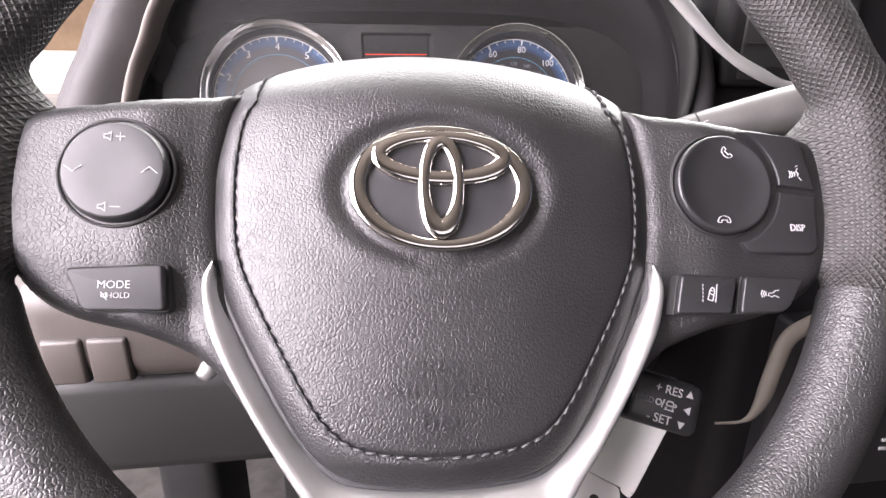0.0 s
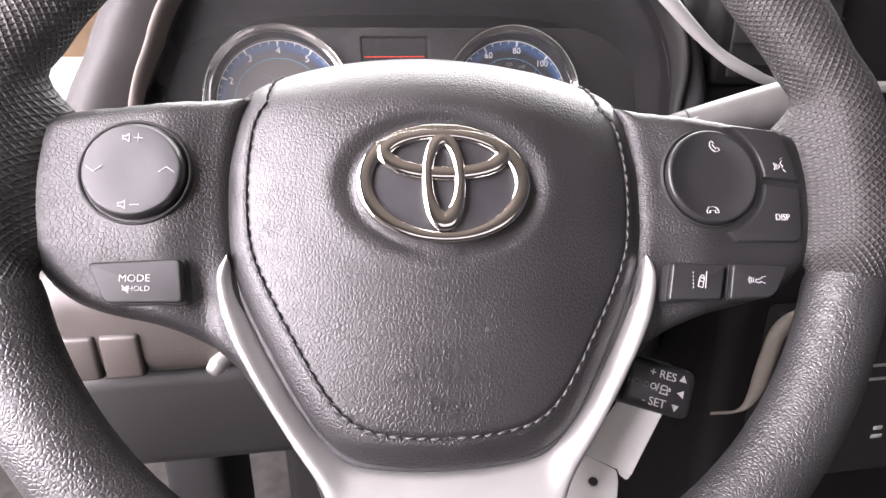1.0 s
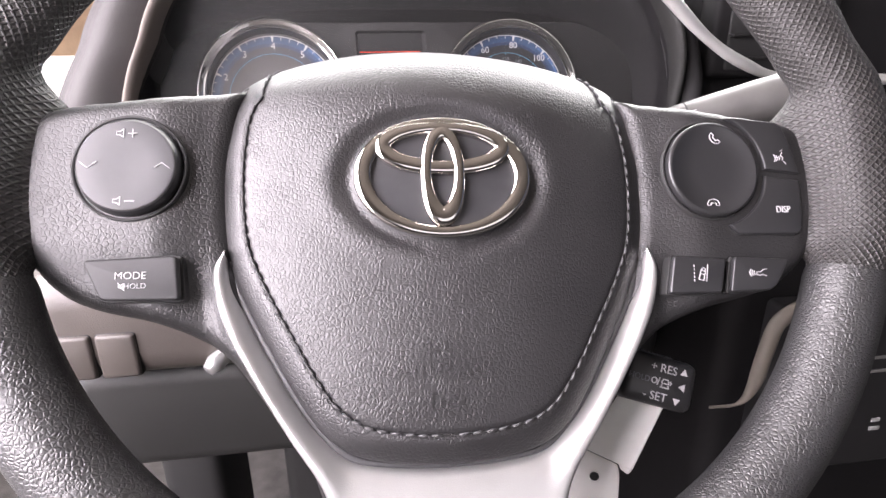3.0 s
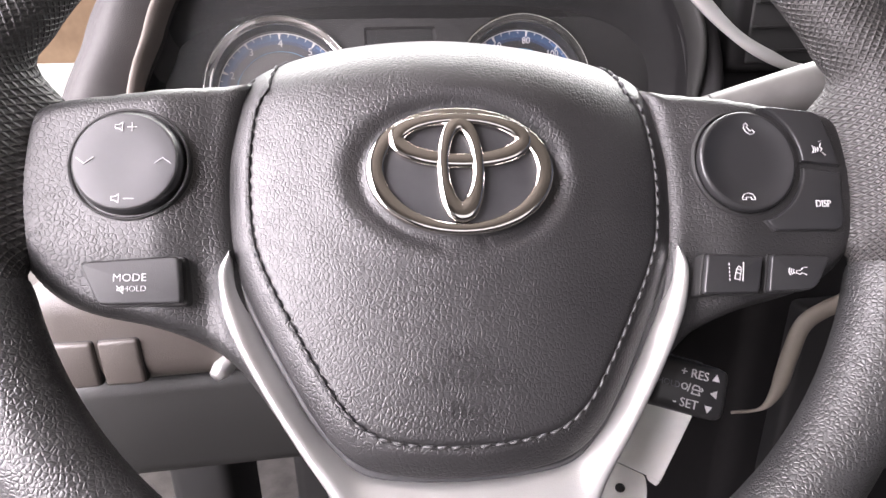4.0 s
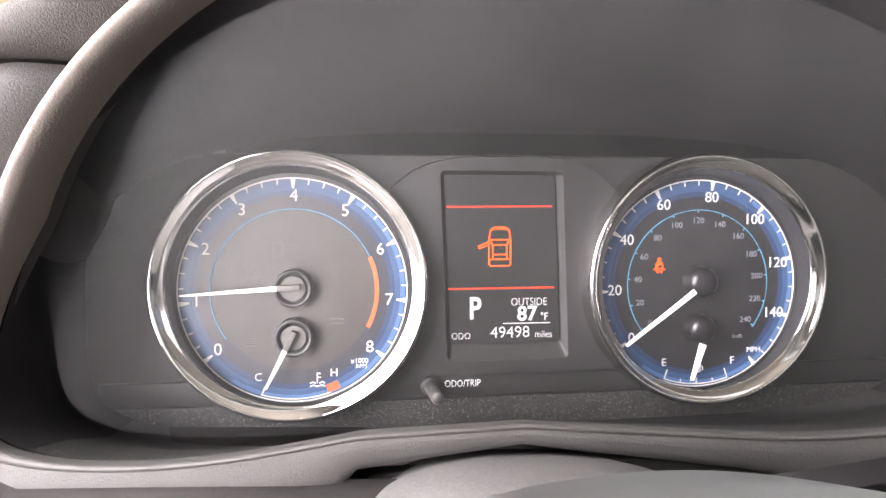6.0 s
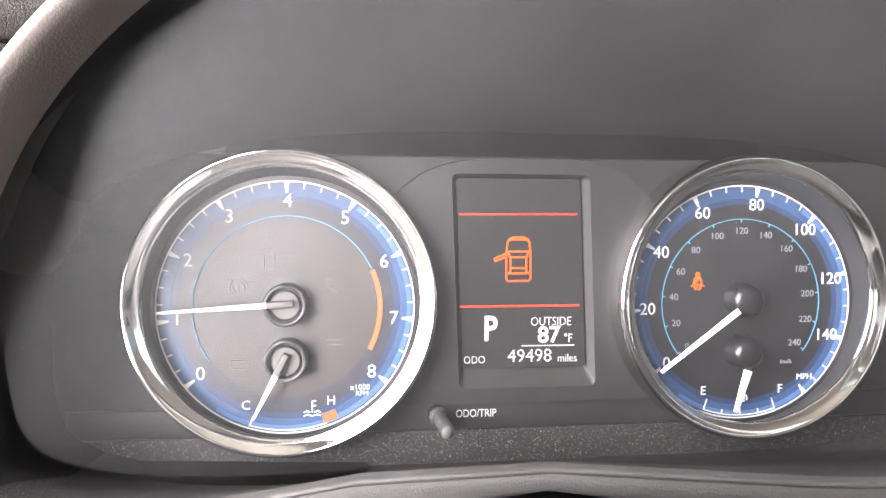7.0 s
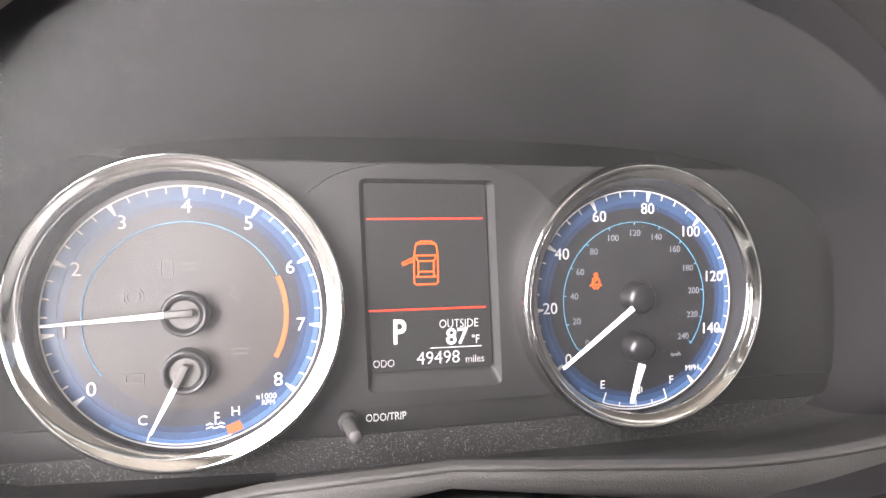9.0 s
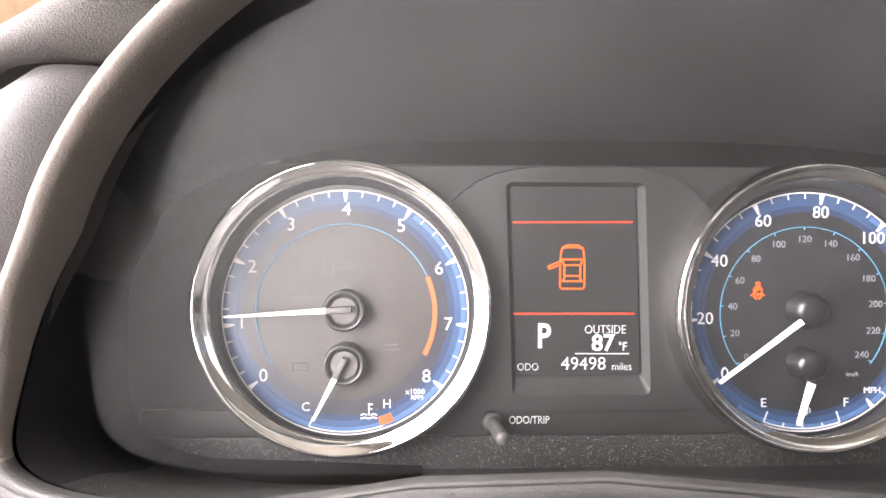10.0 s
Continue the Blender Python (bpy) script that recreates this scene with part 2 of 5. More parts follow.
def smooth_line(points, steps=8, closed=False):
    """Catmull-Rom line through the points."""
    pts = [Vector(p) for p in points]
    n, out = len(pts), []
    for i in range(n if closed else n - 1):
        if closed:
            a, b, c, d = (pts[(i + k) % n] for k in (-1, 0, 1, 2))
        else:
            b, c = pts[i], pts[i + 1]
            a = pts[i - 1] if i else b * 2 - c
            d = pts[i + 2] if i + 2 < n else c * 2 - b
        for s in range(steps):
            t = s / steps
            out.append(0.5 * (2 * b + (c - a) * t + (2 * a - 5 * b + 4 * c - d) * t * t + (3 * b - a - 3 * c + d) * t ** 3))
    if not closed:
        out.append(pts[-1])
    return out


def plate(outline, y0, y1, bevel, segs=3):
    """A slab with the outline in x and z, front at y0, back at y1, front edge rounded."""
    pts = [Vector((p[0], 0, p[1])) for p in outline]
    area = sum(a.x * b.z - b.x * a.z for a, b in zip(pts, pts[1:] + pts[:1]))
    if area < 0:
        pts.reverse()
    bm = bmesh.new()
    front = bm.faces.new([bm.verts.new((p.x, y0, p.z)) for p in pts])
    out = bmesh.ops.extrude_face_region(bm, geom=[front])
    for v in out["geom"]:
        if isinstance(v, bmesh.types.BMVert):
            v.co.y = y1
    edges = [e for e in bm.edges if all(abs(v.co.y - y0) < 1e-7 for v in e.verts)]
    if bevel:
        bmesh.ops.bevel(bm, geom=edges, offset=bevel, segments=segs, profile=0.5, affect="EDGES", clamp_overlap=True)
    bmesh.ops.triangulate(bm, faces=[f for f in bm.faces if len(f.verts) > 4])
    finish(bm)
    for f in bm.faces:
        f.smooth = False
    for e in bm.edges:
        e.smooth = len(e.link_faces) == 2 and e.calc_face_angle(0) < 0.7
    for f in bm.faces:
        f.smooth = True
    return bm


def lathe(profile, n=96, center=(0.0, 0.0)):
    """Profile of (radius, y) turned about the local y axis through center (x, z)."""
    rings = []
    for r, y in profile:
        rings.append([(center[0] + r * math.sin(2 * math.pi * i / n), y, center[1] + r * math.cos(2 * math.pi * i / n)) for i in range(n)])
    return loft(rings)


def disc(r, y, n=64, center=(0.0, 0.0)):
    bm = bmesh.new()
    bm.faces.new([bm.verts.new((center[0] + r * math.sin(2 * math.pi * i / n), y, center[1] + r * math.cos(2 * math.pi * i / n))) for i in range(n)])
    return finish(bm, False)


def arc_band(r0, r1, a0, a1, y, center, thick=0.0002):
    """A flat band between two radii from angle a0 to a1 (degrees clockwise from up)."""
    n = max(2, int(abs(a1 - a0) / 3))
    rows = []
    for i in range(n + 1):
        a = radians(a0 + (a1 - a0) * i / n)
        s, c = math.sin(a), math.cos(a)
        rows.append([(center[0] + r * s, yy, center[1] + r * c) for r, yy in ((r0, y), (r1, y), (r1, y + thick), (r0, y + thick))])
    full = abs(abs(a1 - a0) - 360) < 0.01
    bm = loft(rows, True, not full, not full)
    for f in bm.faces:
        f.smooth = False
    return bm


def strokes(lines, width, y, thick=0.0003, m=None):
    """Flat strokes along polylines in x and z."""
    bm = bmesh.new()
    for line in lines:
        pts = [Vector((p[0], p[1])) for p in line]
        closed = (pts[0] - pts[-1]).length < 1e-9
        if closed:
            pts = pts[:-1]
        n = len(pts)
        rows = []
        for i, p in enumerate(pts):
            a = pts[i - 1] if (i or closed) else p
            b = pts[(i + 1) % n] if (i < n - 1 or closed) else p
            d1 = (p - a).normalized() if (p - a).length else (b - p).normalized()
            d2 = (b - p).normalized() if (b - p).length else d1
            t = (d1 + d2).normalized() if (d1 + d2).length > 1e-6 else d1
            k = width / 2 / max(0.4, t.dot(d1))
            nn = Vector((-t.y, t.x)) * k
            rows.append((p + nn, p - nn))
        vs = [[bm.verts.new((q.x, yy, q.y)) for q, yy in ((r[0], y), (r[1], y), (r[1], y + thick), (r[0], y + thick))] for r in rows]
        for i in range(n if closed else n - 1):
            a, b = vs[i], vs[(i + 1) % n]
            for k in range(4):
                bm.faces.new((a[k], a[(k + 1) % 4], b[(k + 1) % 4], b[k]))
        if not closed:
            bm.faces.new(vs[0])
            bm.faces.new(vs[-1][::-1])
    return finish(bm, False)


def lettering(name, body, size, x, z, y, mat, parent, align="CENTER", turn=0.0, bold=0.0, depth=0.00012, squeeze=1.0, label=""):
    """Words in the built-in font on a face that looks along -y of its parent; x, z: their middle."""
    cu = bpy.data.curves.new(name, "FONT")
    cu.body, cu.size, cu.align_x, cu.align_y, cu.extrude, cu.offset = body, size, align, "CENTER", depth, bold
    cu.resolution_u = 3
    tmp = bpy.data.objects.new("tmp", cu)
    mesh = bpy.data.meshes.new_from_object(tmp)
    bpy.data.objects.remove(tmp)
    bpy.data.curves.remove(cu)
    mesh.name = name
    mesh.materials.clear()
    mesh.materials.append(mat)
    ob = new(name, mesh)
    ob.parent = parent
    ob.matrix_basis = Matrix.Translation((x, y, z)) @ Matrix.Rotation(radians(turn), 4, "Y") @ Matrix.Rotation(radians(90), 4, "X") @ Matrix.Diagonal((squeeze, 1, 1, 1))
    return tagged(ob, label) if label else ob


def tube(line, radii, n=20, squash=1.0, cap=True):
    """A round bar along a line, with a radius at each point."""
    pts = [Vector(p) for p in line]
    rings = []
    up = Vector((0, 0, 1))
    for i, p in enumerate(pts):
        d = (pts[min(i + 1, len(pts) - 1)] - pts[max(i - 1, 0)]).normalized()
        if i:
            a = (a - d * a.dot(d)).normalized()
        else:
            a = d.cross(up).normalized() if abs(d.dot(up)) < 0.95 else d.cross(Vector((0, 1, 0))).normalized()
        b = a.cross(d)
        r = radii[i] if isinstance(radii, (list, tuple)) else radii
        rings.append([p + a * (r * math.cos(2 * math.pi * k / n)) + b * (r * squash * math.sin(2 * math.pi * k / n)) for k in range(n)])
    return loft(rings, True, cap, cap)


def block(x0, x1, y0, y1, z0, z1, bevel=0.0, segs=3):
    bm = bmesh.new()
    bmesh.ops.create_cube(bm, size=1.0)
    for v in bm.verts:
        v.co = Vector(((x0 + x1) / 2 + v.co.x * (x1 - x0), (y0 + y1) / 2 + v.co.y * (y1 - y0), (z0 + z1) / 2 + v.co.z * (z1 - z0)))
    if bevel:
        bmesh.ops.bevel(bm, geom=bm.edges, offset=bevel, segments=segs, profile=0.5, affect="EDGES", clamp_overlap=True)
    return finish(bm, bool(bevel))


WHEEL = pose(0, 0, 0, -29, 0, 0) @ Matrix.Rotation(radians(2.70), 4, "Y")
CLUSTER = Matrix.Translation((0, 0.28245, -0.00216)) @ Matrix.Rotation(radians(-11.75), 4, "X")


def side(points, s):
    """Points of one half of the wheel laid to the left (s = -1) or the right (s = 1)."""
    return [(p[0] * (1.025 if s > 0 else -0.975), *p[1:]) for p in points]


# ---- steering wheel ----
wheel = thing("steering_wheel", WHEEL, "black leather steering wheel with silver trim and control buttons", "steering wheel")
RIM_Z, RIM_R, RIM_T, RIM_Y = 0.0082, 0.1635, 0.0147, 0.009


def ease(a, b, v):
    k = max(0.0, min(1.0, (v - a) / (b - a)))
    return k * k * (3 - 2 * k)


def rim_point(deg, b, inset=0.0):
    """The rim's skin at an angle clockwise from up and a turn b round its section (0 outside, 180 degrees inside, 270 in front); it swells above the spokes and reaches in to them."""
    a, far = radians(deg), abs(deg if deg <= 180 else 360 - deg)
    inner = max(0.0, -math.cos(b))
    reach = max(0.0, math.cos(b - radians(140))) ** 5
    swell = 0.0072 * (1 - ease(58, 76, far)) * ease(20, 45, far)
    flare = 0.0170 * ease(76, 83, far) * (1 - ease(99, 106, far))
    thick = RIM_T * (1 + 0.05 * math.exp(-(((far - 82) / 16) ** 2))) - inset
    out_by = 0.0050 * ease(72, 80, far) * (1 - ease(100, 108, far))
    r = RIM_R + out_by + thick * math.cos(b) - swell * inner - flare * reach
    y = RIM_Y + thick * 0.98 * math.sin(b) + flare * 0.25 * reach
    return Vector((0.0056 + r * math.sin(a), y, RIM_Z + r * math.cos(a)))


def rim_piece(a0, a1, inset, b0=0.0, b1=360.0):
    """A stretch of the rim from angle a0 to a1, all round its section or over a part of it."""
    n = max(6, int(abs(a1 - a0) / 1.2))
    bm = bmesh.new()
    uv = bm.loops.layers.uv.new()
    rows = []
    m = 40
    for i in range(n + 1):
        deg = a0 + (a1 - a0) * i / n
        row = []
        for k in range(m + 1):
            b = radians(b0 + (b1 - b0) * k / m)
            row.append((bm.verts.new(rim_point(deg, b, inset)), (radians(deg) * RIM_R, b * RIM_T)))
        rows.append(row)
    for r0, r1 in zip(rows, rows[1:]):
        for k in range(m):
            quad = (r0[k], r0[k + 1], r1[k + 1], r1[k])
            f = bm.faces.new([q[0] for q in quad])
            f.smooth = True
            for loop, q in zip(f.loops, quad):
                loop[uv].uv = q[1]
    bmesh.ops.remove_doubles(bm, verts=bm.verts, dist=1e-7)
    bmesh.ops.recalc_face_normals(bm, faces=bm.faces)
    return bm


part("rim_leather", rim_piece(106, 254, 0.0), RIM, wheel, "smooth grained black leather of the lower rim")
part("rim_leather", rim_piece(-34, 34, 0.0), RIM, wheel)
for a0, a1 in ((34, 106), (-106, -34)):
    part("rim_grip", rim_piece(a0, a1, 0.0006, 80, 335), GRIP, wheel, "dimpled dark grey thumb grip of the rim")
    part("rim_leather", rim_piece(a0, a1, 0.0002, 335, 440), RIM, wheel)
    part("rim_seam", tube([rim_point(a0 + (a1 - a0) * k / 60, radians(335), 0.0004) for k in range(61)], 0.0005, 8), NEAR_BLACK, wheel)

# the padded middle
half = [(0, 0.0602), (0.022, 0.0588), (0.044, 0.0550), (0.064, 0.0486), (0.0765, 0.0410), (0.0815, 0.032), (0.0832, 0.019), (0.0838, 0.004),
        (0.0830, -0.012), (0.0805, -0.026), (0.0735, -0.0420), (0.0628, -0.0612), (0.0525, -0.0785), (0.0440, -0.0895), (0.0335, -0.0965), (0.018, -0.0998), (0, -0.1008)]
ring2d = side(half, 1) + side(half[1:-1], -1)[::-1]
cover_ring = [(p.x, p.y) for p in smooth_line([(x, z, 0) for x, z in ring2d], 8, True)]
C0 = Vector((0.0, -0.012))


SEAM = 0.880
BACK = ((1.08, 0.0305, 0.0016, 1.001), (1.2, 0.036, 0.0040, 1.002), (1.35, 0.044, 0.0068, 1.0), (1.5, 0.053, 0.0094, 0.996), (1.65, 0.064, 0.0116, 0.99), (1.8, 0.080, 0.0132, 0.98), (2.0, 0.105, 0.0128, 0.96))


def cover_depth(x, z, s):
    """How far the padded cover lies behind the emblem's plane, by place and by distance from its middle."""
    up = max(0.0, min(1.0, (z - 0.004) / 0.045))
    up = up * up * (3 - 2 * up)
    roll = max(0.0, (s - 0.45) / 0.55)
    d = 0.0025 + 0.0115 * (abs(x) / 0.083) ** 2.1 + 0.003 * s ** 4 * (1 - up) + 0.0225 * up * roll ** 2.6 * (1 - 0.45 * min(1.0, abs(x) / 0.075) ** 2)
    e = math.hypot(x / 0.0345, (z - 0.0) / 0.0245)
    return d + 0.0030 * math.exp(-(((e - 0.99) / 0.11) ** 2)) - 0.0005 * math.exp(-(((e - 1.25) / 0.16) ** 2))


def seam_at(x, z):
    """Where the seam runs on the line from the cover's middle out to the ring's point (x, z); None over the top."""
    a = math.degrees(math.atan2(z - C0.y, abs(x)))
    if a < 35:
        return SEAM
    return SEAM + (a - 35) / 9 * 0.14 if a < 46 else None


def cover_point(x, z, s, groove=True):
    """The cover's skin on the line to the ring's point (x, z): s from 0 in the middle to 1 at the edge, then on over the back."""
    seam_s = seam_at(x, z)
    dip = 0.0007 * math.exp(-(((s - seam_s) / 0.011) ** 2)) if groove and seam_s else 0.0
    k = max(0.0, min(1.0, (z - 0.012) / 0.040))
    k = k * k * (3 - 2 * k)
    edge_y = cover_depth(x, z, 1.0) + 0.0045 * (1 - 0.75 * k)
    if s <= 1:
        q = C0 + (Vector((x, z)) - C0) * s
        d = cover_depth(q.x, q.y, s)
        if s > 0.86:
            d += 0.0045 * (1 - 0.75 * k) * ((s - 0.86) / 0.14) ** 2.4
        return Vector((q.x, d + dip, q.y))
    s_list = [1.0] + [b[0] for b in BACK]
    back = float(np.interp(s, s_list, [0.0275] + [b[1] for b in BACK]))
    rise = float(np.interp(s, s_list, [0.0] + [b[2] for b in BACK]))
    grow = float(np.interp(s, s_list, [1.0] + [b[3] for b in BACK]))
    y = edge_y + (0.105 - edge_y) * (back - 0.0275) / 0.0775
    return Vector((x * grow, y + dip * 0.5, C0.y + (z - C0.y) * (1 + (grow - 1) * (1 - k)) + (rise - dip) * k))


STEPS = [0.02, 0.1, 0.16, 0.2, 0.23, 0.26, 0.28, 0.3, 0.32, 0.34, 0.36, 0.38, 0.4, 0.42, 0.44, 0.46, 0.48, 0.5, 0.52, 0.54, 0.57, 0.6, 0.63, 0.66, 0.72, 0.78, 0.83, 0.85, 0.865, 0.872, 0.88, 0.888, 0.895, 0.91, 0.925, 0.94, 0.95, 0.96, 0.97, 0.98, 0.99, 1.0, 1.03] + [b[0] for b in BACK]
rings = [[tuple(cover_point(x, z, s)) for x, z in cover_ring] for s in STEPS]
cover = part("airbag_cover", loft(rings, True, True), LEATHER, wheel, "domed grained black airbag cover with a stitched seam")


def seam_line(sgn):
    """The seam's points from the middle of the lower edge up one side and over the shoulder."""
    pts = [p for p in cover_ring if p[0] * sgn >= -1e-6 and seam_at(*p)]
    pts.sort(key=lambda p: math.atan2(p[1] - C0.y, abs(p[0])))
    return smooth_line([cover_point(x, z, seam_at(x, z), False) for x, z in pts], 3)


bm = tube([(-0.0017, 0, 0), (-0.0011, -0.0004, 0), (0, -0.00055, 0), (0.0011, -0.0004, 0), (0.0017, 0, 0)], [0.0003, 0.0005, 0.00058, 0.0005, 0.0003], 8)
THREAD = mottle(material("thread", (0.03, 0.03, 0.031), 0.6), (0.032, 0.032, 0.033), (0.055, 0.055, 0.057), 300)
stitch_mesh = bpy.data.meshes.new("stitch")
bm.to_mesh(stitch_mesh)
bm.free()
stitch_mesh.materials.append(THREAD)
for sgn in (-1, 1):
    line, walked = seam_line(sgn), 0.0
    for a, b in zip(line, line[1:]):
        walked += (b - a).length
        if walked > 0.0044:
            walked = 0.0
            d = (b - a).normalized()
            if sgn > 0:
                d = -d
            out_dir = Vector((d.z, 0, -d.x)).normalized()
            up_dir = d.cross(out_dir).normalized()
            if up_dir.y < 0:
                up_dir = -up_dir
            m3 = Matrix((d, up_dir, d.cross(up_dir))).transposed().to_4x4()
            share("stitch", stitch_mesh, cover, Matrix.Translation(b - up_dir * 0.00005) @ m3 @ Matrix.Rotation(-0.12, 4, "Y"))
    part("seam", tube([p + Vector((0, 0.0004, 0)) for p in line], 0.00038, 8), NEAR_BLACK, cover)

# thin near-black tube drawn as the shadow gap where the cover meets the spokes
for sgn in (-1, 1):
    pts = sorted([p for p in cover_ring if p[0] * sgn > 0.06 and -0.03 < p[1] < 0.043], key=lambda p: p[1])
    part("cover_gap_shade", tube([cover_point(x, z, 0.982, False) + Vector((sgn * 0.0003, 0.0004, 0)) for x, z in pts], 0.0006, 8), NEAR_BLACK, wheel)

# emblem of crossed ovals
def oval(cx, cz, a, b, y, w, h, n=96):
    """A raised rounded band along an ellipse in x and z."""
    rings = []
    for i in range(n):
        t = 2 * math.pi * i / n
        c, s = math.cos(t), math.sin(t)
        nx, nz = c / a, s / b
        ln = math.hypot(nx, nz)
        nx, nz = nx / ln, nz / ln
        ring = []
        for k in range(15):
            u = math.pi * k / 14
            off = -math.cos(u) * w(c, s) / 2
            yy = y - h * math.sin(u) ** 0.36
            ring.append((cx + a * c + nx * off, yy, cz + b * s + nz * off))
        rings.append(ring)
    rings.append(rings[0])
    bm = loft(rings, False)
    bmesh.ops.remove_doubles(bm, verts=bm.verts, dist=1e-7)
    return bm


emblem = part("emblem", oval(0, 0, 0.0290, 0.0203, 0.0026, lambda c, s: 0.0034 + 0.0026 * abs(c) ** 1.5 + 0.0006 * max(0, -s), 0.0026), CHROME, wheel, "polished chrome oval emblem on a black base")
part("emblem_oval", oval(0, 0.0106, 0.0217, 0.0075, 0.0024, lambda c, s: 0.0040 + 0.0018 * c * c + 0.0014 * max(0, -s), 0.0030), CHROME, emblem)
part("emblem_oval", oval(-0.0004, 0.0007, 0.0060, 0.0153, 0.0024, lambda c, s: 0.0043 + 0.0011 * max(0, s) ** 2 + 0.0032 * max(0, -s) ** 2, 0.0034), CHROME, emblem)
base = []
for i in range(80):
    t = 2 * math.pi * i / 80
    base.append((0.0312 * math.cos(t), 0.0222 * math.sin(t)))
part("emblem_base", plate(base, 0.0024, 0.006, 0.0006), mottle(material("emblem_base", (0.03, 0.03, 0.032), 0.4), (0.028, 0.028, 0.03), (0.034, 0.034, 0.036), 200), emblem)

# raised lettering and horn mark on the cover


def cover_y(x, z):
    """The cover's depth at a place in its lower half."""
    out = Vector((x, z)) - C0
    a = math.atan2(out.y, out.x)
    edge_r = min(((abs(math.atan2(q[1] - C0.y, q[0] - C0.x) - a), math.hypot(q[0] - C0.x, q[1] - C0.y)) for q in cover_ring))[1]
    return cover_depth(x, z, out.length / edge_r)


def pressed(ob, height):
    """Lays a flat raised mark on to the cover: its front stands proud by a height, its back sinks in."""
    m = ob.matrix_basis.copy()
    for v in ob.data.vertices:
        v.co = m @ v.co
    ys = [v.co.y for v in ob.data.vertices]
    mid = (min(ys) + max(ys)) / 2
    for v in ob.data.vertices:
        v.co.y = cover_y(v.co.x, v.co.z) + (-height if v.co.y < mid else 0.0006)
    ob.matrix_basis = Matrix.Identity(4)
    return ob


pressed(lettering("embossed_word", "SRS", 0.0072, -0.0022, -0.0613, 0, LEATHER, cover, depth=0.0005, squeeze=1.55), 0.0006)
pressed(lettering("embossed_word", "AIRBAG", 0.0066, -0.0022, -0.0686, 0, LEATHER, cover, depth=0.0005, squeeze=1.55), 0.0006)
pressed(part("word_bar", strokes([[(-0.0117 + 0.002 * k, -0.0650) for k in range(11)]], 0.0006, 0, 0.001), LEATHER, cover), 0.0006)
pressed(part("horn_mark", strokes([[(-0.0062, -0.0756), (-0.0062, -0.0786), (-0.0062, -0.0817), (-0.0020, -0.0817), (0.0026, -0.0817)], [(-0.0012, -0.0795), (0.0004, -0.0776), (0.0034, -0.0770), (0.0043, -0.0789), (0.0026, -0.0802), (-0.0012, -0.0802)], [(-0.0030, -0.0776), (-0.0030, -0.0800)]], 0.0007, 0, 0.001), LEATHER, cover), 0.0006)

# spokes with the button fields
spoke_top = [(0.0740, 0.0395), (0.0872, 0.0372), (0.100, 0.0348), (0.120, 0.0318), (0.1345, 0.0290), (0.1425, 0.0235), (0.1460, 0.0070), (0.1468, -0.0080),
             (0.1440, -0.0200), (0.1370, -0.0345), (0.1260, -0.0435), (0.1050, -0.0490), (0.0905, -0.0552), (0.0780, -0.0640), (0.0640, -0.0820), (0.0500, -0.1015), (0.0400, -0.1250), (0.0200, -0.1500)]
spoke_half = [(p.x, p.y) for p in smooth_line([(x, z, 0) for x, z in spoke_top], 6)] + [(0.0, -0.155), (0.0, -0.115), (0.034, -0.104), (0.055, -0.080), (0.070, -0.050), (0.0765, -0.028), (0.0785, -0.010), (0.0785, 0.010), (0.0765, 0.030)]
OUTLINE = np.array(spoke_half)


def rim_of_spoke(x, z):
    """How far a place lies inside the spoke's outline."""
    a, b = OUTLINE, np.roll(OUTLINE, -1, axis=0)
    ab, ap = b - a, np.array((x, z)) - a
    k = np.clip((ap * ab).sum(1) / np.maximum((ab * ab).sum(1), 1e-12), 0, 1)
    return float(np.sqrt(((ap - ab * k[:, None]) ** 2).sum(1)).min())


def spoke_front(x, z):
    """The spoke's front: sunk towards the cover, its lower field leaning back."""
    d = max(0.0, -0.019 - z) * ease(0.080, 0.092, x)
    return 0.0115 + 0.0050 * (1 - ease(0.080, 0.106, x)) + 0.0026 * (1 - math.exp(-(d / 0.012) ** 2))


